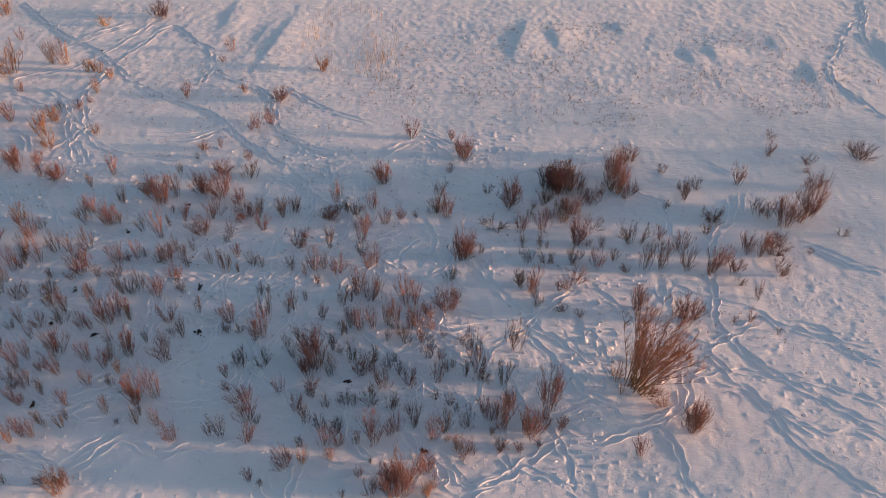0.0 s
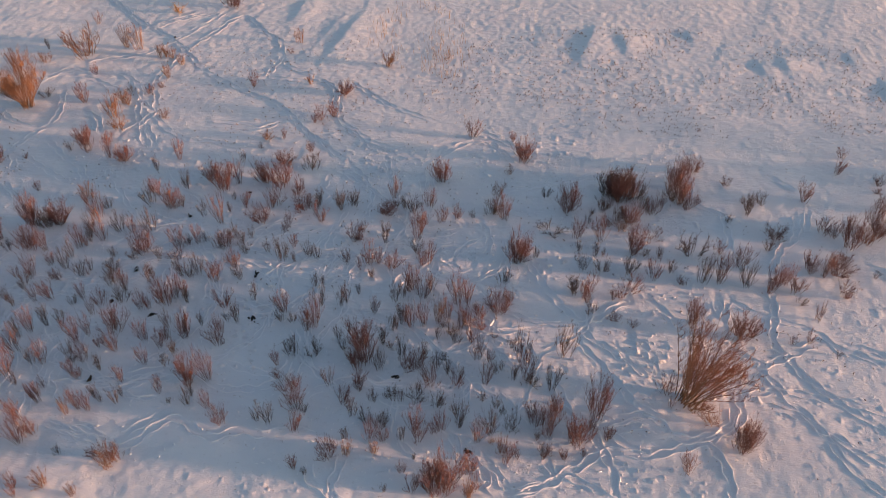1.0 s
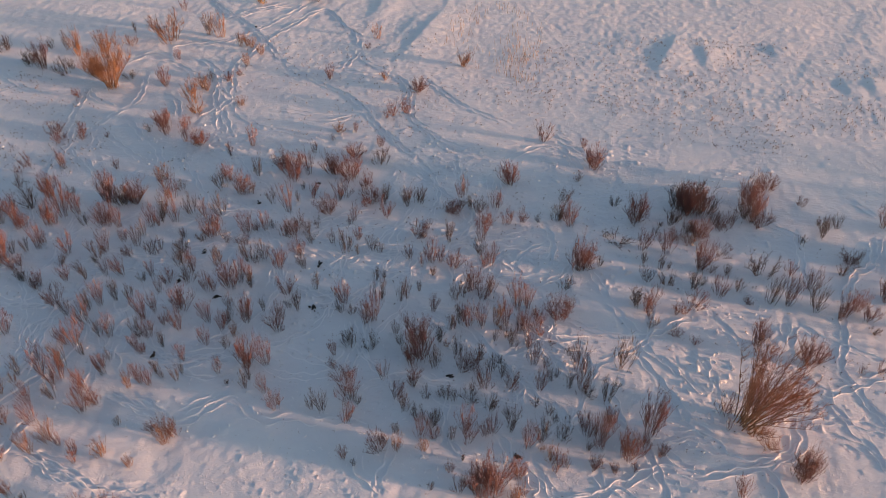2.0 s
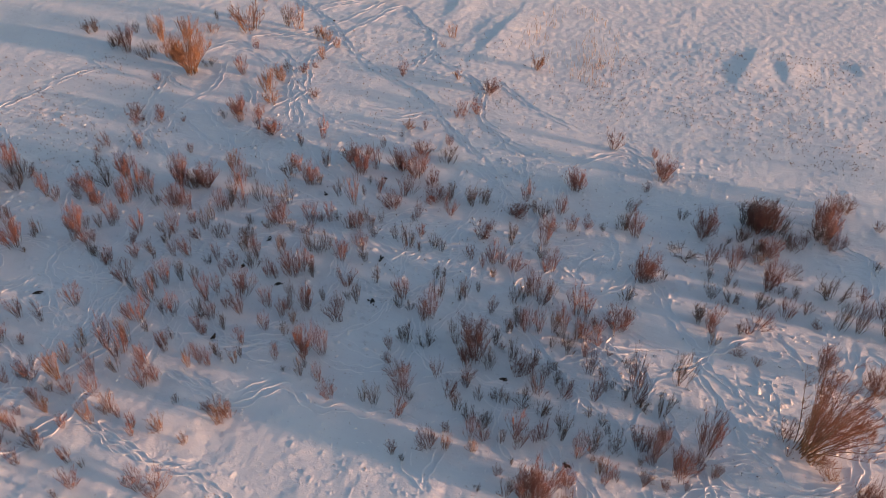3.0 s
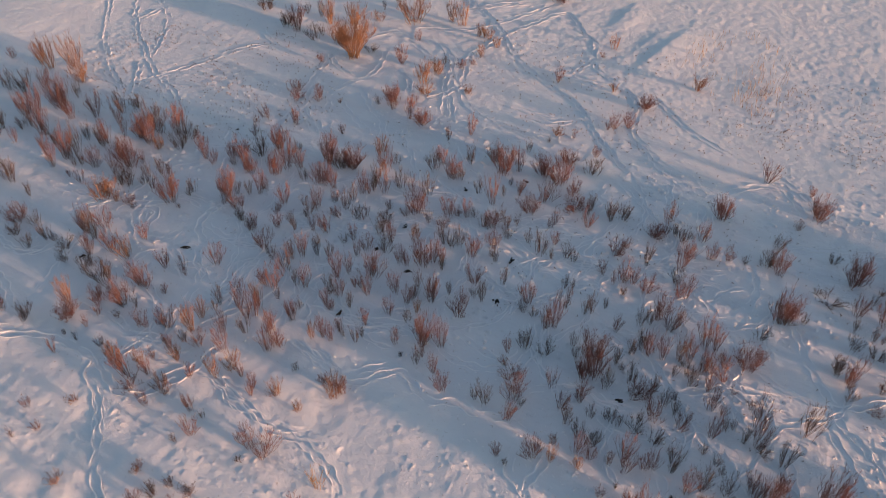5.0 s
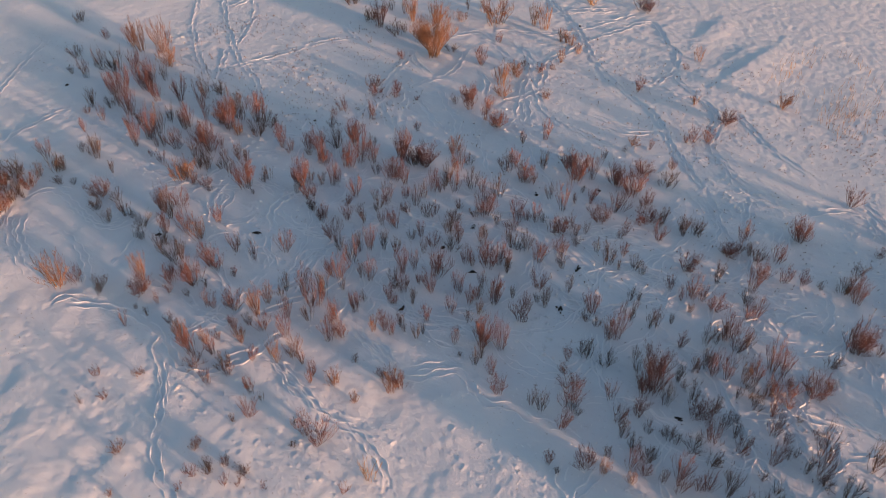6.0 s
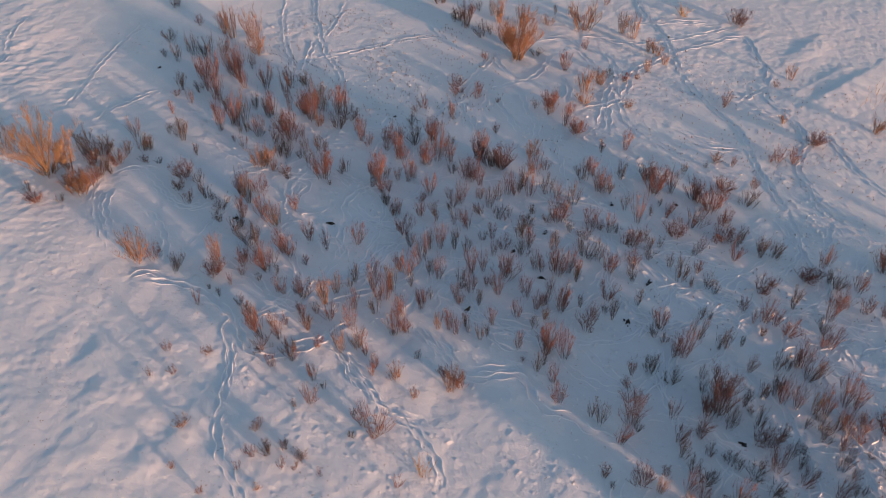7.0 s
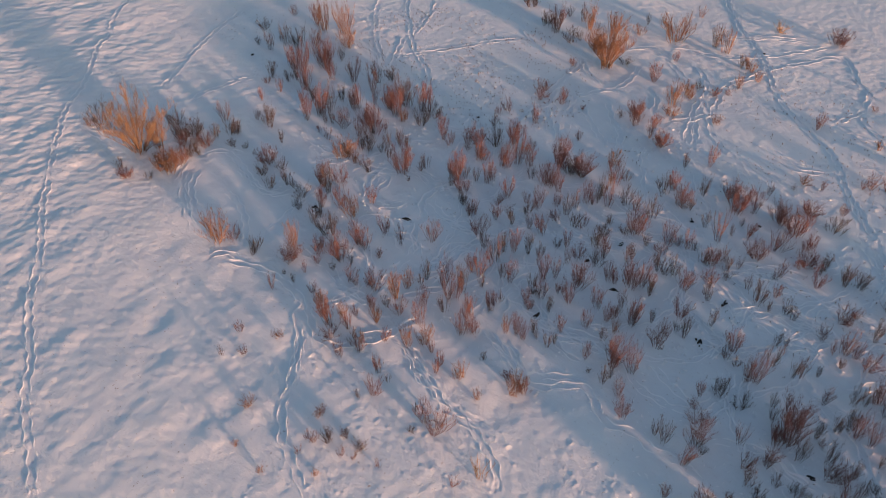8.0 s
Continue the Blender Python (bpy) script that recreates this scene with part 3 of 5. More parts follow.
def snow_clods():
    """Thin ridges and crumbs of crust that the hooves have pushed up along the edges of the trails."""
    rng, verts, faces = random.Random(17), [], []

    def clod(x, y, way, long, wide, high):
        at = on_snow(x, y).translation
        ahead, n = Vector((way[0], way[1], 0)), len(verts)
        side = Vector((-way[1], way[0], 0))
        top = at + Vector((0, 0, high)) + side * rng.uniform(-0.4, 0.4) * wide
        verts.extend([at + ahead * long, at + side * wide + ahead * rng.uniform(-0.4, 0.4) * long, at - ahead * long, at - side * wide + ahead * rng.uniform(-0.4, 0.4) * long])
        verts.extend([top + ahead * 0.5 * long, top - ahead * rng.uniform(0.1, 0.6) * long])
        for k in range(4):
            verts[n + k].z -= 0.03
        faces.extend([(n, n + 1, n + 4), (n + 3, n, n + 4), (n + 1, n + 2, n + 5), (n + 2, n + 3, n + 5), (n + 1, n + 5, n + 4), (n + 3, n + 4, n + 5)])

    runs = [(11 + k, points, 0.10, 2, 1.0) for k, points in enumerate(TRAILS)]
    runs += [(300 + k, points, half, lanes, depth / 0.020) for k, (points, half, depth, lanes) in enumerate(SCUFFS)]
    for seed, points, half, lanes, tall in runs:
        fine, way = trail_points(points)
        dice = random.Random(seed)
        stride, shift = dice.uniform(0.75, 1.0), dice.uniform(0, 6)
        u = np.arange(len(fine)) * STEP + shift
        sway = 0.22 * (value_noise(u, u * 0 + seed, 1.3, seed) - 0.5)
        ends = np.minimum(1, np.minimum(np.arange(len(fine)), np.arange(len(fine))[::-1]) / 4)
        for lane, edge in zip((-1, 1), edges(u, 2 * math.pi * u / stride, half, seed, lanes)):
            # a thin upturned lip of crust, broken here and there
            whole = soft_step(0.2, 0.42, value_noise(u, u * 0 + 5.0 + lane, 0.38, seed + 80))
            off, high = edge + lane * 0.035 - sway, 0.043 * tall * whole * ends - 0.003
            high = high * np.array([rng.uniform(0.7, 1.3) for _ in u])
            line = fine + np.stack([-way[:, 1], way[:, 0]], -1) * off[:, None]
            deep = basin(line[:, 0], line[:, 1])
            base = np.stack([line[:, 0] * (1 - deep / 29), line[:, 1] * (1 - deep / 29), field_height(line[:, 0], line[:, 1]) + deep], -1)
            across, start = np.stack([-way[:, 1], way[:, 0], 0 * u], -1) * 0.050, len(verts)
            for k in range(len(fine)):
                verts.extend([base[k] - across[k] - (0, 0, 0.015), base[k] + (0, 0, high[k]), base[k] + across[k] - (0, 0, 0.015)])
                if k and max(high[k], high[k - 1]) > 0.002:
                    n = start + 3 * k
                    faces.extend([(n - 3, n - 2, n + 1, n), (n - 2, n - 1, n + 2, n + 1)])
    # loose crumbs in the trampled thicket
    for _ in range(11000):
        x, y = rng.uniform(-37, 10), rng.uniform(18, 41)
        if value_noise(np.array([x]), np.array([y]), 2.6, 91)[0] < rng.uniform(0.35, 0.75) or y - 0.12 * x > 42:
            continue
        turn, big = rng.uniform(0, 6.3), rng.uniform(0.4, 1.0) ** 2
        clod(x, y, (math.cos(turn), math.sin(turn)), 0.15 * big, 0.055 * big, 0.066 * big)
    ob = mesh_part("snow_clods", verts, faces, LIT_CRUST)
    return tagged(ob, "loose crumbs of crusted snow along the trampled trails", "snow", kind="stuff")


# ---- shrubs ----
def tube(verts, faces, points, radii, sides=3):
    """A tapered stem through the points, ending in a tip."""
    start = len(verts)
    for k, (p, r) in enumerate(zip(points[:-1], radii)):
        ahead = (points[k + 1] - p).normalized()
        across = ahead.cross(Vector((0.3, 0.9, 0.1))).normalized()
        other = ahead.cross(across)
        for s in range(sides):
            a = 2 * math.pi * s / sides
            verts.append(p + r * (math.cos(a) * across + math.sin(a) * other))
    verts.append(points[-1])
    last = len(points) - 2
    for k in range(last):
        for s in range(sides):
            t = (s + 1) % sides
            faces.append((start + k * sides + s, start + k * sides + t, start + (k + 1) * sides + t, start + (k + 1) * sides + s))
    for s in range(sides):
        faces.append((start + last * sides + s, start + last * sides + (s + 1) % sides, len(verts) - 1))


def one_foot(verts, faces, firsts, sides=4):
    """Ties the feet of all stems to one root."""
    verts.append(Vector((0, 0, -0.2)))
    for start in firsts:
        for s in range(sides):
            faces.append((start + (s + 1) % sides, start + s, len(verts) - 1))


def mesh_part(name, verts, faces, mat, parent=None, label=""):
    mesh = bpy.data.meshes.new(name)
    mesh.from_pydata([tuple(v) for v in verts], [], faces)
    mesh.polygons.foreach_set("use_smooth", np.ones(len(faces), bool))
    mesh.materials.append(mat)
    ob = new(name, mesh)
    ob.parent = parent
    return tagged(ob, label)


snow_clods()


def build_shrub(name, rng, bark, twig_mat, stems, boughs, shoots, spread, thick):
    """A bare shrub one metre high and about one metre across: crooked stems that fan out and end in a rounded, fuzzy crown of fine shoots."""
    thing = new(name)
    v1, f1, v2, f2, firsts = [], [], [], [], []
    spread, clump = spread * rng.uniform(0.8, 1.12), rng.uniform(0.08, 0.24)
    off = Vector((rng.uniform(-0.12, 0.12), rng.uniform(-0.12, 0.12), 0))

    def sprig(root, way, wide, length, r):
        turn = way + rng.uniform(-wide, wide)
        flat = Vector((math.cos(turn), math.sin(turn), 0))
        go = (flat * rng.uniform(0.05, 0.95) + Vector((0, 0, rng.uniform(0.7, 1.0)))).normalized() * length
        tube(v2, f2, [root, root + go], [r], 3)
        return go, turn

    for _ in range(stems):
        way, far = rng.uniform(0, 2 * math.pi), math.sqrt(rng.uniform(0.0, 1.0))
        out = Vector((math.cos(way), math.sin(way), 0))
        tall = math.sqrt(1 - 0.68 * far * far) * rng.uniform(0.60, 0.90)
        foot = out * clump * rng.random() - Vector((0, 0, 0.09))
        points = [foot]
        for t in (0.33, 0.67, 1.0):
            kink = Vector((rng.uniform(-1, 1), rng.uniform(-1, 1), rng.uniform(-0.4, 0.4))) * 0.05
            points.append(foot + (out * spread * far + off) * (0.66 * t + 0.34 * t * t) + Vector((0, 0, (tall + 0.09) * t)) + kink)
        r = thick * rng.uniform(0.7, 1.2)
        firsts.append(len(v1))
        tube(v1, f1, points, [r, 0.8 * r, 0.6 * r], 3)

        def along(t):
            k = min(int(t * 3), 2)
            return points[k].lerp(points[k + 1], t * 3 - k)

        for _ in range(boughs):
            t = rng.uniform(0.22, 0.88)
            root = along(t)
            go, turn = sprig(root, way, 2.2, rng.uniform(0.20, 0.36) * (1.2 - 0.55 * t), 0.62 * r)
            for _ in range(shoots):
                sprig(root + go * rng.uniform(0.15, 0.95), turn, 3.1, rng.uniform(0.06, 0.19), 0.46 * r)
        for _ in range(2 * shoots):
            sprig(along(rng.uniform(0.35, 1.0)), way, 3.1, rng.uniform(0.06, 0.20), 0.46 * r)
    one_foot(v1, f1, firsts, 3)
    mesh_part("stem_clump", v1, f1, bark, thing)
    mesh_part("crown", v2, f2, twig_mat, thing)
    return thing


KINDS = {
    # name, bark, twigs, stems, boughs of a stem, shoots of a bough, spread, thickness
    "r": ("willow_shrub", RED_BARK, RED_TWIG, 18, 4, 5, 0.45, 0.0077),
    "b": ("bushy_willow", RED_BARK, RED_TWIG, 34, 5, 5, 0.46, 0.0062),
    "s": ("willow_sapling", RED_BARK, RED_TWIG, 9, 3, 4, 0.43, 0.0127),
    "y": ("young_willow", RED_BARK, DULL_TWIG, 14, 3, 5, 0.44, 0.0078),
    "d": ("grey_shrub", GREY_BARK, GREY_TWIG, 15, 4, 5, 0.47, 0.0082),
    "o": ("golden_willow", GOLD_BARK, GOLD_TWIG, 24, 3, 5, 0.46, 0.0078),
    "t": ("dry_tuft", STRAW, STRAW, 14, 2, 2, 0.50, 0.0140),
}
LABELS = {
    "r": "bare reddish-brown willow shrub with upright stems in snow",
    "b": "bushy bare dark-red willow with dense twigs in snow",
    "s": "small bare reddish willow sapling poking out of snow",
    "y": "slender pale brownish-pink bare willow standing in snow",
    "d": "bare dark grey-brown shrub with twiggy stems in snow",
    "o": "bare golden-orange willow shrub with dense stems in snow",
    "t": "small tuft of dry straw-coloured stalks in snow",
}
CATEGORY = {"r": "shrub", "b": "shrub", "s": "sapling", "y": "sapling", "d": "shrub", "o": "shrub", "t": "grass tuft"}
GROUP = {"r": "willow shrubs in the snow field", "b": "bushy willows in the snow field", "s": "willow saplings in the snow field", "y": "slender pale willows in the snow field", "d": "grey shrubs in the snow field", "o": "golden willows in the snow field", "t": "dry tufts in the snow field"}
made = {}
shrub_rng = random.Random(5)


def plant(x, y, tall, wide, kind):
    """Sets one shrub of that height and width into the snow."""
    kind = "b" if kind == "r" and wide > 0.82 else kind
    variant = (kind, shrub_rng.randrange(9))
    tall, wide = 1.34 * tall, 1.60 * max(wide, 0.36 * tall)
    size = Vector((wide, wide, tall))
    m = on_snow(x, y, shrub_rng.uniform(0, 360))
    if variant not in made:
        name, *build = KINDS[kind]
        ob = build_shrub(name, random.Random(variant[1] * 31 + ord(kind)), *build)
        ob.matrix_basis = m @ Matrix.Diagonal((*size, 1))
        made[variant] = (ob, size)
    else:
        first, was = made[variant]
        ob = copy_thing(first, m @ Matrix.Diagonal((size.x / was.x, size.y / was.y, size.z / was.z, 1)))
    return tagged(ob, LABELS[kind], CATEGORY[kind], GROUP[kind])


def stand(rows, kind):
    """Plants the shrubs of one stand; some have a smaller one close by."""
    for x, y, tall, wide in rows:
        plant(x, y, tall, wide, kind)
        if tall > 0.8 and shrub_rng.random() < 0.3:
            a, r, size = shrub_rng.uniform(0, 2 * math.pi), shrub_rng.uniform(0.25, 0.45), shrub_rng.uniform(0.55, 0.85)
            plant(x + r * math.cos(a), y + r * math.sin(a), tall * size, wide * size, kind)


# x, y, height and width in metres, stand by stand
# reddish willows, x from -49 to -32
stand([
    (-41.5, 23.2, 0.95, 0.35), (-43.0, 24.6, 0.54, 0.44), (-40.8, 25.9, 2.14, 0.72), (-43.3, 26.9, 1.53, 0.82), (-43.1, 27.6, 1.97, 0.75), (-40.6, 28.1, 1.53, 0.74),
    (-42.2, 28.6, 2.13, 1.05), (-44.7, 29.8, 1.38, 0.70), (-49.5, 31.4, 0.81, 0.49), (-47.3, 31.8, 1.62, 0.81), (-40.1, 13.2, 0.59, 0.88), (-31.5, 14.6, 0.98, 0.64),
    (-39.2, 16.0, 0.92, 0.84), (-35.8, 19.7, 0.97, 0.97), (-32.0, 20.7, 1.72, 0.73), (-31.8, 23.5, 0.63, 0.59), (-37.8, 23.9, 2.12, 0.48), (-37.8, 24.8, 2.07, 0.76),
    (-35.7, 25.0, 1.38, 0.80), (-33.9, 26.0, 1.72, 1.05), (-36.7, 27.1, 1.66, 0.51), (-34.5, 28.2, 2.11, 0.83), (-35.4, 28.4, 1.61, 0.84), (-39.3, 28.8, 1.99, 0.60),
], 'r')
# reddish willows, x from -35 to -23
stand([
    (-33.8, 29.6, 2.10, 0.72), (-35.0, 43.6, 1.91, 0.94), (-24.7, 10.7, 0.35, 0.40), (-26.0, 11.3, 0.64, 0.36), (-22.9, 14.1, 0.67, 0.80), (-23.5, 14.6, 1.65, 0.72),
    (-22.7, 15.0, 1.18, 0.43), (-25.7, 15.2, 0.63, 0.39), (-28.4, 15.8, 0.79, 1.02), (-23.1, 15.8, 0.64, 0.34), (-22.9, 16.6, 0.83, 0.34), (-27.2, 16.6, 0.66, 0.31),
    (-27.7, 17.2, 1.15, 0.57), (-23.8, 17.5, 1.30, 0.66), (-26.6, 17.7, 1.63, 0.88), (-25.4, 19.1, 0.57, 0.37), (-26.9, 19.1, 1.47, 0.80), (-30.6, 19.5, 1.36, 0.60),
    (-29.8, 20.2, 1.53, 0.66), (-26.6, 20.5, 1.41, 0.38), (-31.4, 21.4, 1.25, 0.79), (-29.0, 21.7, 1.18, 0.56), (-24.5, 21.9, 1.33, 0.66), (-23.2, 24.0, 1.31, 0.79),
], 'r')
# reddish willows, x from -31 to -23
stand([
    (-29.9, 24.7, 1.83, 1.01), (-24.5, 25.0, 1.06, 0.35), (-23.5, 25.6, 1.01, 0.52), (-26.4, 25.8, 0.93, 0.59), (-27.4, 26.4, 1.84, 0.84), (-24.3, 26.5, 0.65, 0.47),
    (-24.3, 27.3, 1.58, 0.60), (-26.0, 27.4, 1.53, 0.54), (-30.7, 28.6, 1.73, 0.69), (-27.6, 28.8, 1.23, 0.56), (-28.1, 28.9, 1.64, 0.50), (-29.3, 29.2, 1.25, 0.57),
    (-26.2, 29.3, 1.59, 0.68), (-29.0, 29.6, 1.50, 0.82), (-22.7, 29.7, 1.44, 0.43), (-23.6, 29.7, 1.34, 0.92), (-26.1, 30.0, 2.35, 0.44), (-25.4, 30.3, 1.33, 0.69),
    (-27.6, 31.3, 1.60, 0.84), (-24.3, 31.5, 1.95, 0.89), (-22.8, 31.7, 1.40, 1.07), (-25.2, 34.4, 0.71, 0.40), (-29.7, 36.1, 0.72, 0.49), (-29.7, 36.5, 0.40, 0.49),
], 'r')
# reddish willows, x from -31 to -16
stand([
    (-28.5, 36.6, 0.73, 0.42), (-27.2, 37.1, 0.35, 0.28), (-28.7, 37.2, 0.91, 0.56), (-22.5, 37.6, 1.50, 0.55), (-23.9, 38.1, 1.10, 0.55), (-24.4, 38.7, 1.17, 0.91),
    (-23.0, 39.1, 0.72, 0.49), (-31.0, 40.9, 0.62, 0.52), (-26.1, 43.1, 1.24, 0.82), (-26.7, 46.4, 0.79, 0.39), (-18.8, 10.1, 0.61, 0.37), (-19.7, 11.2, 0.44, 0.33),
    (-17.3, 11.2, 0.24, 0.45), (-19.0, 13.4, 1.11, 0.59), (-21.7, 13.7, 1.01, 0.37), (-16.5, 14.0, 1.48, 0.62), (-15.8, 14.2, 1.07, 0.67), (-19.8, 14.4, 1.21, 0.32),
    (-21.3, 14.5, 0.87, 0.42), (-21.0, 15.7, 0.79, 0.43), (-18.2, 16.5, 0.98, 0.43), (-19.0, 16.8, 0.83, 0.34), (-21.8, 17.3, 0.94, 0.59), (-20.7, 17.6, 1.31, 0.59),
], 'r')
# reddish willows, x from -22 to -14
stand([
    (-14.6, 18.1, 0.79, 0.43), (-15.5, 18.2, 0.56, 0.53), (-21.4, 18.5, 1.23, 0.50), (-18.9, 18.5, 1.29, 0.64), (-18.5, 19.0, 0.83, 0.35), (-19.4, 19.7, 1.35, 0.51),
    (-20.7, 19.9, 1.54, 0.52), (-21.7, 20.1, 1.68, 0.68), (-17.2, 20.4, 1.36, 0.46), (-19.0, 20.6, 1.38, 0.41), (-15.9, 21.9, 1.07, 0.41), (-21.1, 21.9, 1.48, 0.75),
    (-17.8, 22.0, 0.56, 0.26), (-18.2, 22.1, 1.00, 0.42), (-19.7, 22.6, 1.35, 0.54), (-18.0, 22.9, 1.37, 0.48), (-15.3, 23.0, 1.19, 0.42), (-16.8, 23.6, 1.14, 0.59),
    (-17.6, 23.7, 0.68, 0.27), (-18.7, 23.9, 1.69, 0.43), (-14.9, 24.0, 1.12, 0.42), (-15.7, 24.3, 1.35, 0.54), (-21.1, 24.4, 1.61, 0.33), (-13.9, 24.6, 1.50, 0.64),
], 'r')
# reddish willows, x from -22 to -14
stand([
    (-17.3, 24.6, 1.46, 0.82), (-16.5, 26.2, 1.22, 0.39), (-18.5, 26.3, 0.99, 0.57), (-21.0, 26.5, 1.16, 0.69), (-19.5, 26.6, 1.04, 0.40), (-15.5, 26.6, 1.49, 0.78),
    (-15.1, 27.0, 1.55, 0.56), (-17.7, 27.3, 1.41, 0.40), (-21.2, 27.8, 0.70, 0.59), (-13.6, 28.3, 1.51, 0.73), (-22.0, 28.7, 0.86, 0.42), (-17.8, 30.0, 1.41, 0.84),
    (-21.1, 30.1, 1.41, 0.55), (-16.1, 30.6, 1.37, 0.65), (-13.7, 30.7, 0.95, 0.76), (-15.2, 30.9, 1.27, 0.30), (-21.1, 32.5, 1.69, 0.82), (-17.6, 33.5, 1.37, 0.82),
    (-13.6, 34.2, 0.95, 0.43), (-18.5, 34.4, 1.25, 0.57), (-15.1, 35.2, 1.64, 0.89), (-14.4, 35.8, 1.51, 0.57), (-16.0, 36.0, 1.07, 0.84), (-19.3, 36.6, 0.99, 0.40),
], 'r')
# reddish willows, x from -22 to -5
stand([
    (-15.1, 36.6, 0.80, 0.32), (-21.5, 37.4, 1.12, 1.02), (-18.4, 37.7, 1.37, 0.53), (-22.5, 44.3, 0.59, 0.67), (-21.9, 45.1, 0.34, 0.45), (-16.1, 46.0, 0.95, 0.51),
    (-14.6, 50.0, 0.36, 0.38), (-7.6, 18.3, 0.98, 0.41), (-6.3, 18.9, 1.08, 0.73), (-4.8, 19.9, 1.17, 0.41), (-8.0, 20.1, 1.09, 0.61), (-11.0, 20.2, 1.28, 0.63),
    (-11.8, 20.9, 1.07, 0.39), (-8.1, 21.2, 1.40, 0.82), (-6.2, 21.6, 0.79, 0.62), (-13.1, 22.3, 1.60, 0.86), (-12.2, 22.4, 1.70, 0.56), (-5.7, 22.6, 0.92, 0.58),
    (-9.3, 22.7, 0.63, 0.35), (-9.4, 23.4, 1.01, 0.35), (-5.9, 23.6, 1.28, 0.64), (-12.4, 24.4, 1.26, 0.79), (-4.6, 24.8, 0.39, 0.30), (-5.8, 24.8, 1.55, 1.01),
], 'r')
# reddish willows, x from -13 to -2
stand([
    (-8.2, 25.7, 1.67, 0.68), (-9.8, 26.6, 1.36, 0.75), (-12.7, 26.7, 1.12, 0.71), (-5.6, 26.8, 1.00, 0.42), (-13.0, 29.4, 1.16, 0.63), (-5.2, 29.9, 1.11, 0.77),
    (-6.3, 30.1, 1.53, 0.61), (-10.3, 31.0, 0.83, 0.46), (-7.4, 31.9, 0.95, 0.75), (-7.0, 32.5, 0.66, 0.41), (-12.4, 32.8, 0.93, 0.90), (-9.3, 33.1, 1.19, 0.59),
    (-6.0, 34.0, 0.78, 1.00), (-10.4, 34.1, 0.91, 1.03), (-10.9, 35.5, 0.97, 0.50), (-12.0, 35.9, 1.49, 1.13), (-13.2, 36.2, 1.17, 0.89), (-12.3, 38.0, 0.70, 0.97),
    (-11.1, 39.1, 0.89, 0.46), (-12.9, 40.2, 0.74, 0.27), (-11.1, 42.3, 0.96, 0.61), (-10.3, 42.8, 0.94, 0.75), (-10.2, 45.3, 0.90, 1.06), (-1.9, 18.3, 0.72, 0.56),
], 'r')
# reddish willows, x from -4 to 4
stand([
    (-3.3, 18.5, 0.76, 0.31), (-1.6, 18.6, 0.84, 0.30), (-0.6, 18.8, 0.96, 0.47), (0.9, 19.5, 1.02, 0.35), (3.1, 19.7, 0.47, 0.27), (2.3, 19.8, 0.57, 0.50),
    (3.9, 19.8, 0.49, 0.23), (-4.2, 19.9, 0.86, 0.41), (-2.8, 20.0, 1.02, 0.59), (-0.4, 20.2, 1.30, 0.58), (-3.0, 20.5, 1.56, 0.41), (3.7, 20.5, 1.07, 0.69),
    (-1.9, 20.6, 1.27, 0.45), (2.5, 21.1, 1.89, 0.57), (2.0, 21.2, 1.31, 0.58), (4.3, 21.2, 0.71, 0.35), (2.9, 21.7, 1.15, 0.49), (-2.5, 22.8, 1.27, 0.66),
    (-1.5, 22.9, 0.89, 0.66), (-0.2, 23.1, 1.32, 0.52), (1.5, 23.6, 1.48, 0.61), (-3.3, 23.8, 1.18, 0.73), (-0.1, 24.4, 0.62, 0.38), (-0.6, 24.5, 1.31, 0.58),
], 'r')
# reddish willows, x from -4 to 4
stand([
    (-0.9, 25.4, 1.05, 0.44), (-3.8, 26.2, 1.55, 0.46), (-3.2, 26.2, 1.34, 0.51), (-0.5, 26.2, 0.59, 0.50), (-2.1, 26.7, 1.51, 0.56), (-1.2, 26.7, 0.93, 0.61),
    (-0.6, 26.9, 0.97, 0.51), (0.2, 27.4, 1.18, 1.01), (-1.7, 27.7, 1.88, 0.62), (-3.4, 28.0, 1.28, 0.74), (4.3, 28.4, 0.66, 0.30), (-3.9, 28.6, 1.68, 0.69),
    (4.4, 28.9, 1.51, 0.61), (-3.4, 30.4, 1.34, 0.60), (0.9, 30.9, 1.77, 1.07), (1.3, 31.7, 0.71, 0.81), (-4.1, 32.1, 1.94, 0.57), (4.0, 33.0, 1.35, 0.60),
    (-4.0, 33.3, 0.77, 0.69), (-3.0, 33.7, 1.00, 0.58), (-2.2, 34.0, 0.95, 0.46), (0.3, 34.2, 1.62, 0.80), (-3.8, 34.8, 0.99, 0.65), (3.7, 35.2, 1.66, 0.96),
], 'r')
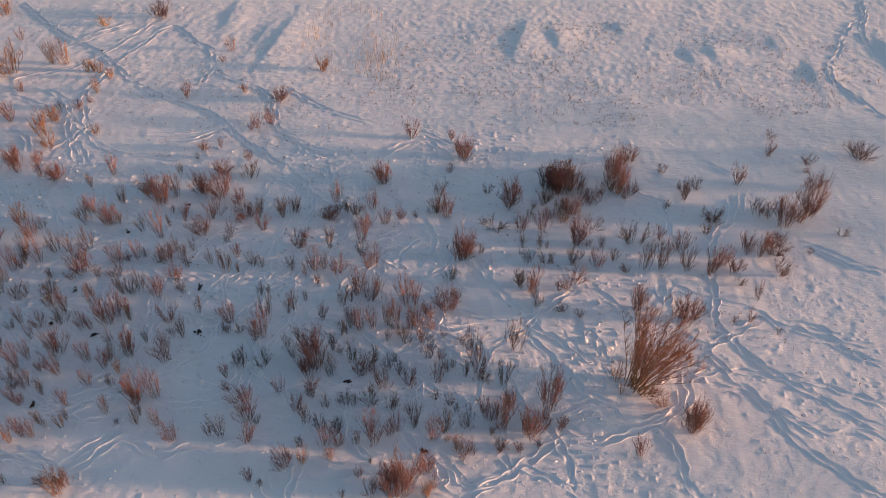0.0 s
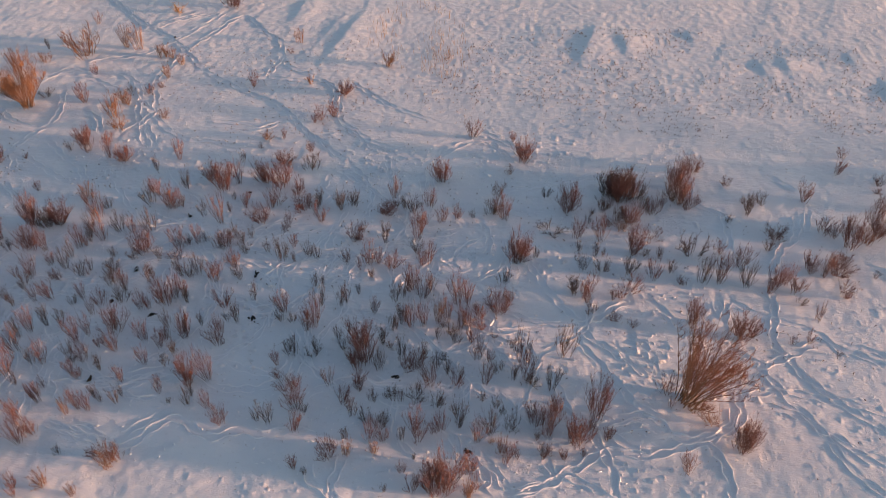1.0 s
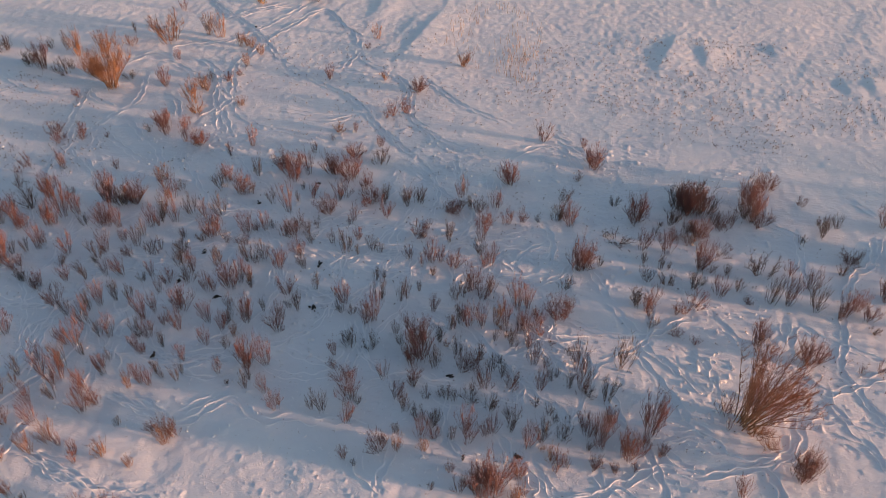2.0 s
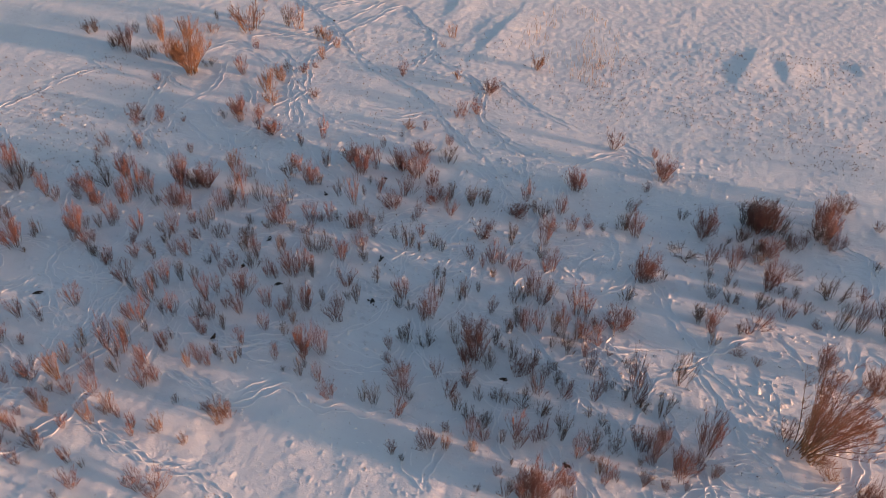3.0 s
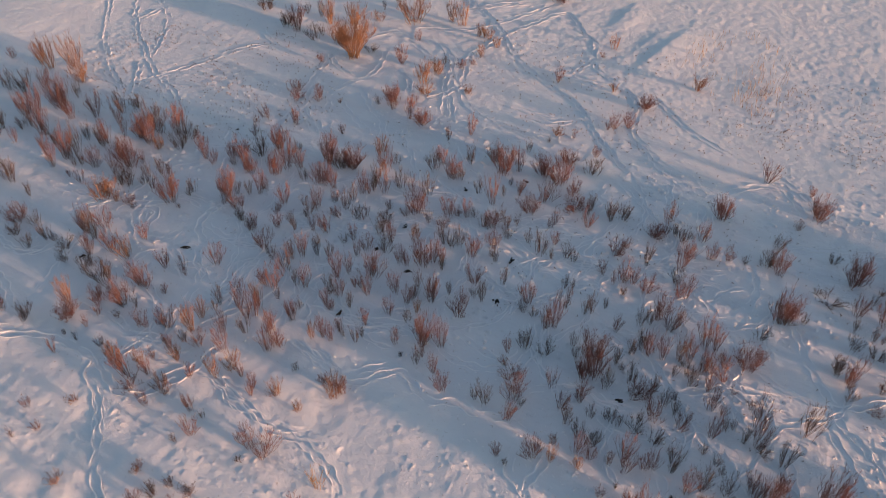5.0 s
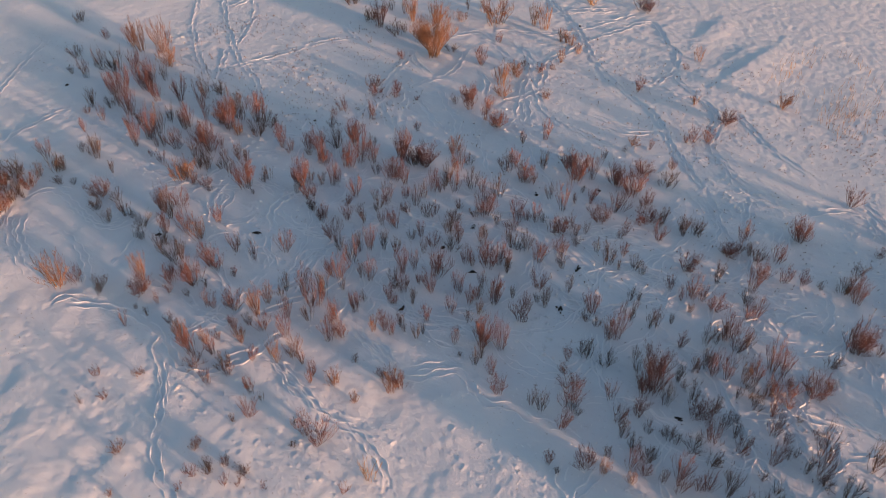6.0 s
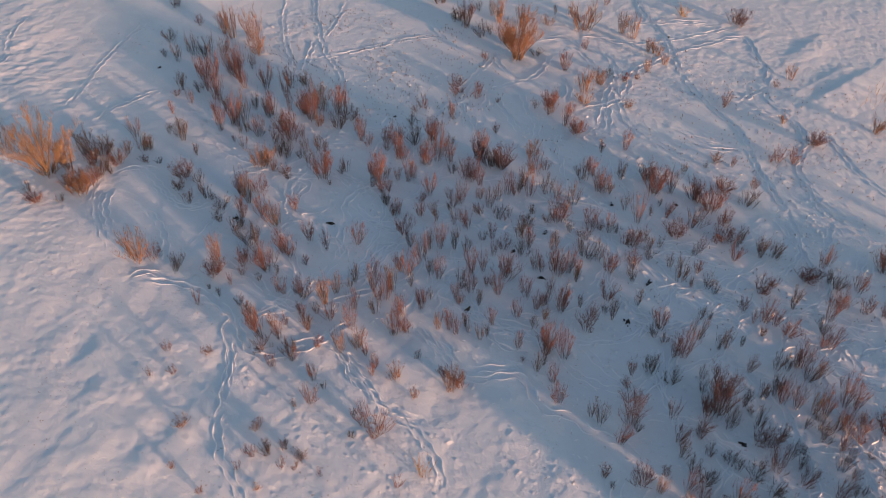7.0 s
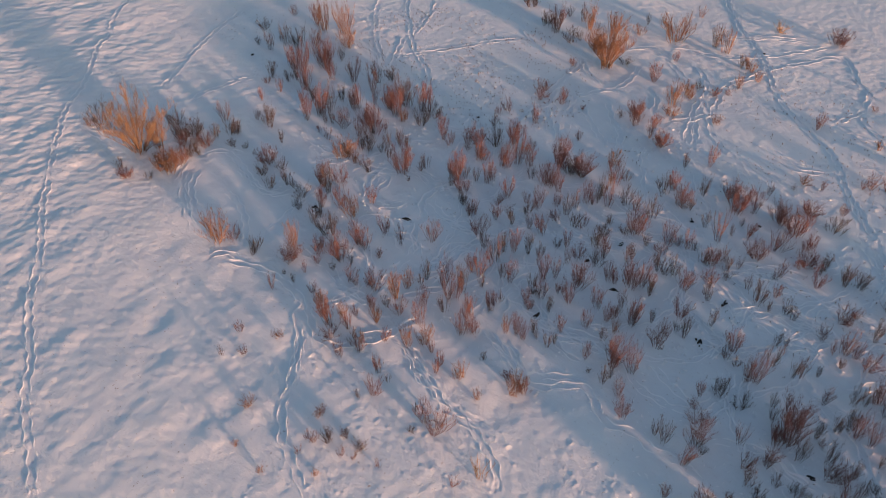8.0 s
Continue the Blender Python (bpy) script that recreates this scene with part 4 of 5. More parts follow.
# reddish willows, x from -3 to 13
stand([
    (-3.3, 37.1, 1.50, 1.03), (0.4, 38.1, 0.56, 0.42), (1.2, 39.6, 1.36, 0.86), (0.5, 41.3, 0.69, 0.44), (-1.9, 41.5, 1.21, 0.77), (4.9, 20.8, 0.61, 0.42),
    (10.6, 21.2, 1.05, 0.80), (4.5, 21.9, 2.36, 0.84), (7.5, 23.3, 1.09, 0.66), (10.8, 24.1, 0.63, 0.40), (11.3, 26.8, 1.62, 0.94), (6.4, 27.0, 0.55, 0.38),
    (5.5, 27.4, 0.48, 0.58), (9.1, 27.5, 1.33, 0.64), (6.0, 28.9, 0.75, 0.60), (6.4, 29.4, 1.10, 0.70), (9.0, 30.1, 0.43, 0.50), (13.3, 30.1, 1.72, 0.73),
    (10.8, 30.3, 1.72, 0.73), (7.6, 30.4, 1.31, 0.66), (12.0, 31.6, 1.34, 0.74), (6.8, 32.1, 1.82, 0.89), (11.1, 32.4, 0.84, 0.46), (5.2, 32.9, 1.55, 0.54),
], 'r')
# reddish willows, x from 5 to 21
stand([
    (5.5, 34.0, 0.79, 0.60), (6.8, 34.5, 1.25, 0.99), (8.0, 35.2, 0.75, 0.77), (8.5, 35.9, 0.82, 0.50), (6.4, 36.5, 1.62, 1.13), (6.0, 37.3, 1.29, 0.98),
    (12.3, 38.1, 0.52, 0.51), (10.6, 39.2, 0.86, 0.97), (14.3, 26.8, 0.84, 0.37), (16.6, 30.1, 0.86, 0.67), (14.4, 30.1, 1.13, 0.78), (13.9, 30.6, 1.35, 0.67),
    (15.9, 31.2, 1.58, 0.57), (16.8, 31.4, 0.89, 1.03), (15.4, 31.8, 1.17, 0.69), (17.8, 33.5, 1.90, 0.95), (14.1, 33.8, 0.67, 0.89), (17.2, 34.2, 0.93, 0.48),
    (16.7, 34.5, 0.98, 0.78), (19.5, 34.5, 1.90, 1.02), (20.0, 36.4, 0.80, 0.80), (16.2, 37.0, 1.55, 0.62), (20.4, 38.1, 0.17, 0.51), (20.7, 38.8, 0.74, 0.64),
], 'r')
# reddish willows, x from -20 to 24
stand([
    (18.6, 39.7, 0.87, 0.59), (23.9, 39.4, 0.83, 1.23), (-20.3, 56.2, 1.11, 1.22), (-2.0, 17.8, 1.87, 0.90), (-1.5, 18.0, 2.07, 0.99), (-0.6, 18.7, 1.24, 0.59),
    (3.6, 20.3, 1.42, 0.78), (8.0, 19.4, 1.19, 0.57), (10.3, 20.6, 1.73, 0.84), (9.2, 27.5, 1.56, 0.75), (9.5, 36.3, 1.82, 1.12), (9.5, 37.6, 1.83, 0.95),
], 'r')
# grey shrubs, x from -49 to -32
stand([
    (-41.2, 13.4, 0.60, 0.51), (-45.8, 14.5, 1.55, 1.36), (-41.4, 17.5, 1.37, 1.14), (-41.2, 18.1, 0.97, 1.14), (-43.3, 25.2, 1.22, 0.66), (-42.3, 25.8, 0.88, 0.44),
    (-42.0, 26.2, 0.97, 0.37), (-47.7, 27.1, 0.58, 0.39), (-46.5, 27.3, 1.42, 0.39), (-47.0, 28.5, 0.61, 0.20), (-46.4, 28.5, 1.62, 0.55), (-49.1, 28.6, 0.96, 0.80),
    (-45.5, 28.9, 1.54, 1.01), (-42.0, 29.9, 1.19, 0.45), (-39.0, 14.0, 0.50, 0.38), (-39.9, 15.0, 0.61, 0.83), (-39.5, 16.6, 1.00, 0.91), (-39.6, 17.2, 0.85, 0.65),
    (-33.8, 18.4, 0.84, 0.56), (-35.2, 18.8, 0.79, 0.82), (-38.6, 19.1, 0.34, 0.66), (-32.0, 19.2, 0.79, 0.74), (-33.3, 19.3, 1.04, 0.56), (-37.9, 19.6, 0.35, 0.40),
], 'd')
# grey shrubs, x from -40 to -32
stand([
    (-39.7, 19.7, 1.04, 0.81), (-34.8, 19.9, 0.66, 0.58), (-39.7, 20.1, 0.82, 0.47), (-36.9, 21.4, 0.94, 0.27), (-39.9, 21.7, 0.74, 0.34), (-38.7, 21.8, 1.48, 0.61),
    (-39.2, 22.0, 1.14, 0.75), (-32.8, 24.6, 1.15, 0.90), (-36.5, 24.8, 0.94, 0.34), (-32.1, 25.1, 0.68, 0.42), (-37.6, 25.5, 1.89, 0.70), (-39.3, 25.5, 1.12, 0.57),
    (-32.3, 25.7, 1.16, 0.37), (-31.9, 26.3, 1.16, 0.55), (-36.9, 26.7, 1.29, 0.38), (-38.0, 26.8, 1.31, 0.32), (-32.7, 28.7, 1.19, 0.89), (-34.7, 29.3, 1.99, 0.91),
    (-32.9, 29.6, 1.10, 0.97), (-38.2, 29.9, 1.58, 0.74), (-37.7, 30.7, 0.83, 0.95), (-33.2, 43.3, 1.13, 0.93), (-33.0, 43.9, 0.79, 0.39), (-36.1, 43.9, 0.94, 0.87),
], 'd')
# grey shrubs, x from -39 to -23
stand([
    (-38.9, 45.2, 1.09, 0.89), (-34.7, 46.2, 1.26, 0.32), (-35.8, 46.2, 0.80, 0.49), (-25.3, 9.9, 0.61, 0.20), (-30.1, 14.9, 0.99, 0.57), (-26.9, 15.0, 0.63, 0.16),
    (-27.7, 15.0, 0.32, 0.22), (-24.9, 15.1, 0.71, 0.49), (-26.3, 16.9, 0.56, 0.25), (-22.6, 17.2, 0.83, 0.35), (-26.0, 17.8, 0.68, 0.26), (-28.6, 18.3, 1.45, 0.90),
    (-31.2, 18.5, 0.72, 0.54), (-30.0, 18.5, 0.97, 0.59), (-28.4, 18.6, 1.29, 0.37), (-29.9, 18.9, 1.06, 0.27), (-22.6, 19.8, 1.25, 0.47), (-31.3, 20.5, 1.99, 0.39),
    (-31.2, 23.3, 0.48, 0.41), (-29.1, 24.4, 0.33, 0.23), (-24.6, 24.8, 0.91, 0.17), (-31.5, 25.0, 0.76, 0.36), (-25.4, 25.1, 0.82, 0.52), (-22.6, 25.8, 0.87, 0.35),
], 'd')
# grey shrubs, x from -31 to -17
stand([
    (-27.2, 25.8, 0.70, 0.30), (-29.3, 25.9, 0.93, 0.48), (-23.0, 26.1, 0.85, 0.41), (-27.1, 26.8, 0.95, 0.36), (-26.5, 27.1, 0.86, 0.42), (-22.7, 27.2, 0.86, 0.41),
    (-28.9, 28.8, 0.52, 0.31), (-24.5, 29.5, 0.75, 0.43), (-28.1, 30.3, 1.27, 1.02), (-26.2, 31.1, 1.20, 0.45), (-23.2, 31.4, 1.01, 0.69), (-25.0, 38.1, 0.66, 0.35),
    (-31.4, 43.3, 1.34, 0.84), (-28.7, 43.5, 0.51, 0.76), (-23.6, 44.4, 0.64, 0.45), (-31.1, 49.1, 0.83, 0.33), (-18.4, 10.5, 0.56, 0.50), (-18.1, 11.2, 0.42, 0.37),
    (-19.3, 12.8, 0.45, 0.31), (-16.5, 13.3, 0.23, 0.37), (-17.1, 14.1, 0.56, 0.22), (-19.1, 14.3, 0.58, 0.18), (-21.8, 14.7, 0.94, 0.57), (-17.1, 18.1, 0.50, 0.29),
], 'd')
# grey shrubs, x from -22 to -14
stand([
    (-20.4, 18.9, 0.97, 0.51), (-20.9, 20.6, 1.76, 0.42), (-15.7, 20.8, 1.05, 0.25), (-16.7, 21.0, 1.03, 0.31), (-19.1, 21.3, 0.69, 0.21), (-20.4, 21.4, 0.85, 0.32),
    (-20.2, 22.5, 1.05, 0.27), (-17.1, 22.5, 1.07, 0.21), (-18.4, 22.8, 0.44, 0.43), (-14.3, 22.9, 0.83, 0.36), (-18.7, 23.1, 1.04, 0.32), (-22.3, 23.5, 1.03, 0.39),
    (-21.4, 24.0, 1.23, 0.33), (-14.7, 24.5, 0.88, 0.21), (-20.5, 24.8, 1.39, 0.45), (-19.9, 24.9, 1.06, 0.28), (-19.8, 26.2, 0.67, 0.34), (-17.6, 26.5, 0.96, 0.68),
    (-14.5, 26.8, 1.07, 0.22), (-18.4, 27.7, 0.96, 0.69), (-16.7, 27.9, 1.22, 0.40), (-20.3, 28.1, 0.93, 0.59), (-21.2, 28.5, 1.23, 0.48), (-15.2, 28.5, 1.16, 0.63),
], 'd')
# grey shrubs, x from -21 to -6
stand([
    (-18.8, 28.6, 0.70, 0.88), (-14.6, 28.8, 1.19, 0.52), (-21.2, 29.3, 1.10, 0.24), (-18.1, 29.5, 0.65, 0.47), (-19.1, 29.6, 0.59, 0.42), (-16.8, 29.6, 0.98, 0.35),
    (-20.7, 30.5, 0.89, 0.31), (-14.1, 30.6, 0.82, 0.53), (-14.9, 31.1, 0.68, 0.36), (-20.9, 31.2, 1.44, 0.49), (-19.5, 31.5, 1.21, 0.62), (-17.9, 31.6, 1.39, 0.67),
    (-15.5, 33.0, 1.09, 0.31), (-20.8, 33.2, 0.67, 0.51), (-14.2, 33.4, 0.72, 0.25), (-16.9, 33.6, 0.90, 0.31), (-18.7, 33.8, 1.23, 0.63), (-14.3, 34.4, 0.53, 0.25),
    (-17.1, 35.2, 1.26, 0.51), (-14.7, 37.8, 0.89, 0.26), (-14.0, 39.2, 0.34, 0.27), (-7.1, 18.1, 0.35, 0.27), (-5.8, 19.9, 0.60, 0.41), (-9.1, 20.4, 1.39, 0.52),
], 'd')
# grey shrubs, x from -13 to -5
stand([
    (-5.0, 20.7, 0.83, 0.51), (-12.7, 21.0, 1.03, 0.30), (-7.7, 21.0, 0.65, 0.29), (-5.7, 21.0, 1.17, 0.42), (-13.5, 21.0, 0.22, 0.25), (-4.9, 21.8, 0.90, 0.33),
    (-4.9, 23.5, 1.31, 0.34), (-8.8, 24.0, 1.15, 0.51), (-7.9, 24.1, 0.81, 0.61), (-6.6, 24.5, 0.82, 0.35), (-4.9, 25.0, 1.15, 0.50), (-7.0, 25.1, 0.84, 0.31),
    (-13.4, 25.4, 0.85, 0.32), (-12.3, 25.8, 0.67, 0.27), (-4.6, 25.8, 1.01, 0.36), (-11.8, 25.8, 1.40, 0.38), (-9.3, 26.0, 0.66, 0.32), (-9.8, 26.0, 0.81, 0.42),
    (-8.2, 27.1, 1.36, 0.48), (-11.4, 27.2, 1.02, 0.38), (-7.0, 27.4, 1.22, 0.32), (-4.7, 27.7, 1.21, 0.37), (-6.5, 28.0, 0.67, 0.27), (-8.7, 28.3, 0.85, 0.33),
], 'd')
# grey shrubs, x from -13 to 2
stand([
    (-12.4, 28.5, 1.00, 0.51), (-6.1, 29.2, 0.64, 0.38), (-10.0, 29.9, 0.70, 0.23), (-10.7, 30.1, 1.34, 0.69), (-12.6, 30.3, 0.85, 0.41), (-9.4, 30.4, 1.02, 0.46),
    (-11.5, 30.5, 0.88, 0.29), (-13.0, 31.1, 0.85, 0.41), (-13.4, 31.4, 1.03, 0.47), (-12.6, 31.5, 0.69, 0.30), (-5.7, 31.7, 1.46, 0.23), (-8.4, 34.1, 1.39, 0.60),
    (-4.6, 34.3, 1.05, 0.71), (-9.6, 34.4, 1.04, 0.49), (-7.9, 34.5, 1.07, 0.66), (-5.6, 34.5, 0.47, 0.42), (-10.7, 37.5, 0.85, 0.96), (-3.9, 17.6, 0.54, 0.26),
    (-2.7, 18.0, 0.74, 0.26), (-2.9, 19.1, 0.52, 0.13), (-3.5, 20.0, 0.87, 0.23), (-4.5, 20.5, 0.93, 0.55), (2.0, 20.5, 0.64, 0.31), (0.1, 20.6, 1.42, 0.76),
], 'd')
# grey shrubs, x from -4 to 3
stand([
    (-1.2, 20.8, 1.04, 0.27), (1.0, 20.8, 1.11, 0.58), (-1.2, 21.2, 1.33, 0.50), (0.6, 21.6, 0.66, 0.27), (-2.2, 21.7, 0.89, 0.65), (0.3, 21.9, 0.83, 0.32),
    (-4.0, 21.9, 1.01, 0.14), (-4.3, 22.0, 0.62, 0.38), (-3.0, 22.1, 0.83, 0.80), (-0.3, 22.2, 0.62, 0.37), (2.6, 23.0, 1.47, 0.64), (1.8, 23.3, 0.35, 0.70),
    (1.0, 23.4, 1.06, 0.23), (-1.9, 23.5, 0.79, 0.43), (0.2, 23.7, 0.83, 0.33), (-2.4, 23.8, 1.00, 0.39), (-3.0, 24.2, 0.98, 0.44), (-2.1, 24.2, 0.58, 0.29),
    (-4.0, 24.3, 1.22, 0.30), (3.2, 25.0, 2.05, 0.85), (-1.7, 25.3, 0.96, 0.49), (0.8, 25.4, 0.41, 0.44), (-2.5, 25.5, 0.65, 0.30), (-2.0, 25.8, 0.77, 0.50),
], 'd')
# grey shrubs, x from -4 to 12
stand([
    (0.1, 25.8, 0.26, 0.34), (-4.2, 26.2, 1.22, 0.31), (-1.5, 26.2, 0.83, 0.35), (-2.3, 26.2, 0.64, 0.35), (-2.6, 26.5, 1.58, 0.36), (4.4, 27.7, 0.87, 0.44),
    (-4.4, 28.0, 1.03, 0.32), (0.7, 28.1, 0.76, 0.56), (-3.1, 28.5, 0.99, 0.48), (3.7, 29.2, 0.92, 0.66), (0.3, 29.4, 0.70, 0.68), (4.2, 30.7, 0.96, 0.57),
    (-4.0, 31.1, 0.98, 0.56), (1.9, 31.3, 0.66, 0.32), (4.1, 32.0, 0.65, 0.37), (2.7, 33.3, 0.47, 1.05), (2.1, 33.7, 0.27, 0.39), (-1.4, 34.1, 0.48, 0.34),
    (-0.4, 34.5, 0.93, 0.80), (-0.2, 36.1, 0.89, 0.59), (2.4, 36.2, 0.54, 0.58), (5.6, 28.7, 0.67, 0.25), (10.0, 30.3, 1.78, 0.50), (12.1, 30.3, 1.51, 0.78),
], 'd')
# grey shrubs, x from 5 to 21
stand([
    (6.4, 30.6, 1.14, 0.62), (5.2, 30.7, 0.82, 0.78), (8.5, 30.9, 0.68, 0.51), (6.9, 31.0, 0.44, 0.41), (4.9, 31.7, 0.84, 0.37), (8.0, 31.8, 0.63, 0.41),
    (7.3, 31.9, 0.45, 0.42), (9.7, 32.2, 1.24, 1.16), (4.6, 34.1, 0.68, 0.28), (6.1, 34.5, 1.20, 0.49), (11.9, 34.9, 0.61, 0.36), (4.8, 35.0, 0.37, 0.34),
    (5.4, 35.3, 1.14, 0.73), (13.0, 35.6, 1.22, 0.61), (7.5, 35.7, 1.01, 0.50), (7.1, 36.4, 1.61, 1.13), (12.9, 36.6, 0.53, 0.25), (5.6, 36.7, 1.43, 1.14),
    (6.8, 37.6, 1.13, 0.86), (15.4, 26.1, 0.30, 0.26), (14.4, 29.2, 0.44, 0.49), (18.4, 31.3, 0.46, 0.28), (20.6, 32.7, 0.45, 0.52), (13.6, 32.9, 0.62, 0.58),
], 'd')
# grey shrubs, x from -53 to 14
stand([
    (13.9, 36.6, 0.85, 0.56), (-53.1, 32.2, 0.89, 0.49), (-18.5, 10.6, 0.56, 0.49), (-17.3, 11.3, 0.56, 0.43), (9.3, 36.6, 1.15, 1.05),
], 'd')
stand([(10.1, 36.2, 0.95, 0.80)], 'r')
# grey shrubs round the wide willow
stand([
    (-41.4, 18.3, 0.95, 0.80), (-40.1, 18.9, 0.80, 0.70), (-42.8, 18.0, 1.10, 0.90),
], 'd')
stand([(-39.9, 15.6, 0.75, 0.80), (-40.7, 17.1, 0.95, 0.80), (-40.0, 18.1, 0.85, 0.75)], 'r')
# golden willows, x from -46 to -23
stand([
    (-46.2, 14.0, 0.58, 0.54), (-41.4, 16.0, 2.22, 1.19), (-43.2, 31.4, 1.54, 1.01), (-46.2, 31.7, 2.25, 0.88), (-44.9, 32.5, 2.42, 1.11), (-32.1, 14.0, 1.69, 1.27),
    (-39.0, 15.2, 1.29, 1.27), (-33.3, 23.1, 1.26, 1.18), (-32.5, 23.3, 0.79, 0.41), (-33.7, 28.0, 0.90, 0.38), (-33.5, 45.6, 1.93, 0.64), (-32.0, 46.4, 1.56, 1.12),
    (-24.5, 12.4, 0.42, 0.41), (-24.2, 14.7, 1.53, 0.53), (-23.5, 15.3, 0.80, 0.44), (-28.9, 16.5, 1.74, 0.57), (-22.7, 17.9, 1.74, 0.71), (-22.8, 18.7, 1.18, 0.46),
    (-28.8, 20.2, 1.33, 0.71), (-23.0, 40.5, 0.65, 0.92), (-23.7, 41.7, 1.56, 0.94), (-23.7, 43.2, 0.89, 0.89), (-30.6, 47.4, 0.77, 0.64), (-28.3, 48.6, 1.99, 1.77),
], 'o')
# golden willows, x from -26 to -1
stand([
    (-23.2, 48.7, 1.01, 0.39), (-22.8, 48.8, 0.98, 0.55), (-25.0, 49.7, 1.86, 0.56), (-25.9, 49.8, 1.66, 0.56), (-20.8, 7.7, 0.37, 0.23), (-22.1, 9.2, 0.56, 0.52),
    (-22.1, 16.2, 0.95, 0.54), (-20.1, 16.3, 1.36, 0.43), (-15.8, 16.4, 0.64, 0.33), (-17.1, 16.7, 0.84, 0.61), (-19.6, 16.9, 1.10, 0.63), (-14.9, 17.8, 1.16, 0.76),
    (-17.6, 20.1, 1.02, 0.35), (-14.2, 23.7, 0.83, 0.37), (-22.2, 33.8, 1.03, 0.71), (-13.9, 40.1, 0.58, 0.67), (-20.6, 41.8, 0.59, 0.57), (-21.9, 46.3, 0.98, 0.46),
    (-21.5, 47.9, 0.77, 0.46), (-14.3, 51.4, 1.08, 0.47), (-5.6, 19.1, 1.02, 0.32), (-4.5, 19.3, 0.73, 0.36), (-12.5, 46.2, 0.65, 0.51), (-0.6, 17.6, 1.01, 0.39),
], 'o')
# golden willows, x from -32 to 19
stand([
    (0.6, 19.7, 1.08, 0.39), (0.2, 20.2, 0.27, 0.26), (9.2, 21.9, 0.73, 0.62), (8.7, 22.5, 0.69, 0.73), (6.3, 33.9, 0.58, 0.65), (18.7, 33.8, 0.99, 0.71),
    (-31.6, 56.6, 1.07, 1.22), (-19.1, 7.7, 0.39, 0.26), (-17.5, 9.2, 0.40, 0.26), (-19.7, 11.0, 0.39, 0.34), (-7.9, 48.9, 1.05, 0.98),
], 'o')
# young willows, x from -42 to -14
stand([
    (-41.2, 20.3, 1.25, 0.82), (-41.6, 24.6, 1.15, 0.43), (-39.8, 18.1, 0.67, 1.19), (-34.4, 25.2, 1.19, 0.74), (-34.9, 26.1, 1.48, 0.94), (-33.6, 26.5, 0.98, 0.50),
    (-36.3, 28.0, 1.36, 0.52), (-37.7, 29.0, 1.90, 0.59), (-36.2, 30.6, 0.91, 0.47), (-27.3, 14.0, 1.02, 0.38), (-27.1, 15.8, 0.75, 0.28), (-25.0, 17.0, 1.00, 0.66),
    (-25.4, 20.6, 1.22, 0.38), (-23.3, 27.7, 0.89, 0.30), (-22.7, 27.9, 1.37, 0.65), (-30.1, 28.6, 0.88, 0.44), (-29.6, 31.7, 0.88, 0.52), (-30.3, 32.9, 0.63, 0.47),
    (-30.2, 33.6, 0.94, 0.74), (-28.1, 33.8, 1.30, 0.47), (-30.4, 36.7, 0.81, 0.91), (-14.1, 21.5, 1.01, 0.35), (-21.2, 23.1, 1.62, 0.93), (-17.5, 23.9, 0.68, 0.27),
], 'y')
# young willows, x from -22 to 21
stand([
    (-18.4, 24.4, 1.45, 0.22), (-14.9, 25.2, 1.21, 0.38), (-18.7, 25.6, 1.06, 0.28), (-21.7, 26.2, 1.07, 0.29), (-19.9, 28.5, 0.88, 0.30), (-15.9, 29.8, 0.62, 0.88),
    (-20.1, 30.7, 1.84, 0.37), (-18.9, 31.5, 1.23, 0.55), (-14.5, 32.5, 1.99, 0.55), (-8.6, 22.1, 1.10, 0.83), (-6.9, 22.5, 1.18, 0.39), (-12.5, 25.1, 1.22, 0.32),
    (-6.7, 29.7, 0.87, 0.28), (-7.4, 30.1, 0.98, 0.56), (-10.9, 32.4, 1.02, 0.53), (-12.1, 34.2, 1.48, 0.80), (-5.7, 35.3, 1.44, 0.42), (1.3, 24.6, 2.05, 0.62),
    (7.6, 22.5, 0.65, 0.30), (7.8, 33.3, 0.75, 0.69), (13.5, 26.6, 0.67, 0.31), (15.0, 28.2, 1.21, 0.43), (17.3, 32.4, 0.60, 0.70), (20.9, 36.6, 1.21, 0.75),
], 'y')
# young willows, x from 19 to 19
stand([
    (19.3, 41.2, 0.68, 0.60),
], 'y')
# saplings, x from -36 to 5
stand([
    (-35.4, 23.6, 0.83, 0.40), (-36.3, 23.7, 0.66, 0.32), (-29.1, 52.9, 0.92, 0.56), (-18.8, 9.3, 0.55, 0.26), (-19.1, 10.0, 0.55, 0.28), (-17.5, 10.5, 0.60, 0.38),
    (-17.1, 10.7, 0.56, 0.32), (-18.2, 11.2, 0.47, 0.38), (-16.1, 11.2, 0.48, 0.26), (-13.5, 12.8, 0.81, 0.39), (-0.6, 17.7, 0.83, 0.40), (-2.8, 17.7, 1.04, 0.50),
    (-0.3, 18.0, 0.83, 0.42), (1.2, 19.6, 0.82, 0.43), (2.2, 19.6, 0.82, 0.49), (3.1, 19.6, 0.65, 0.31), (4.2, 20.8, 0.81, 0.44), (4.9, 20.7, 0.72, 0.40),
], 's')
# dry tufts, x from -24 to -13
stand([
    (-24.0, 55.0, 0.79, 1.06), (-13.1, 13.9, 1.20, 0.57),
], 't')

# the thickest clumps
stand([(-5.6, 23.9, 1.5, 0.90), (6.2, 36.2, 1.45, 0.95), (7.0, 36.4, 1.4, 0.80)], 'r')


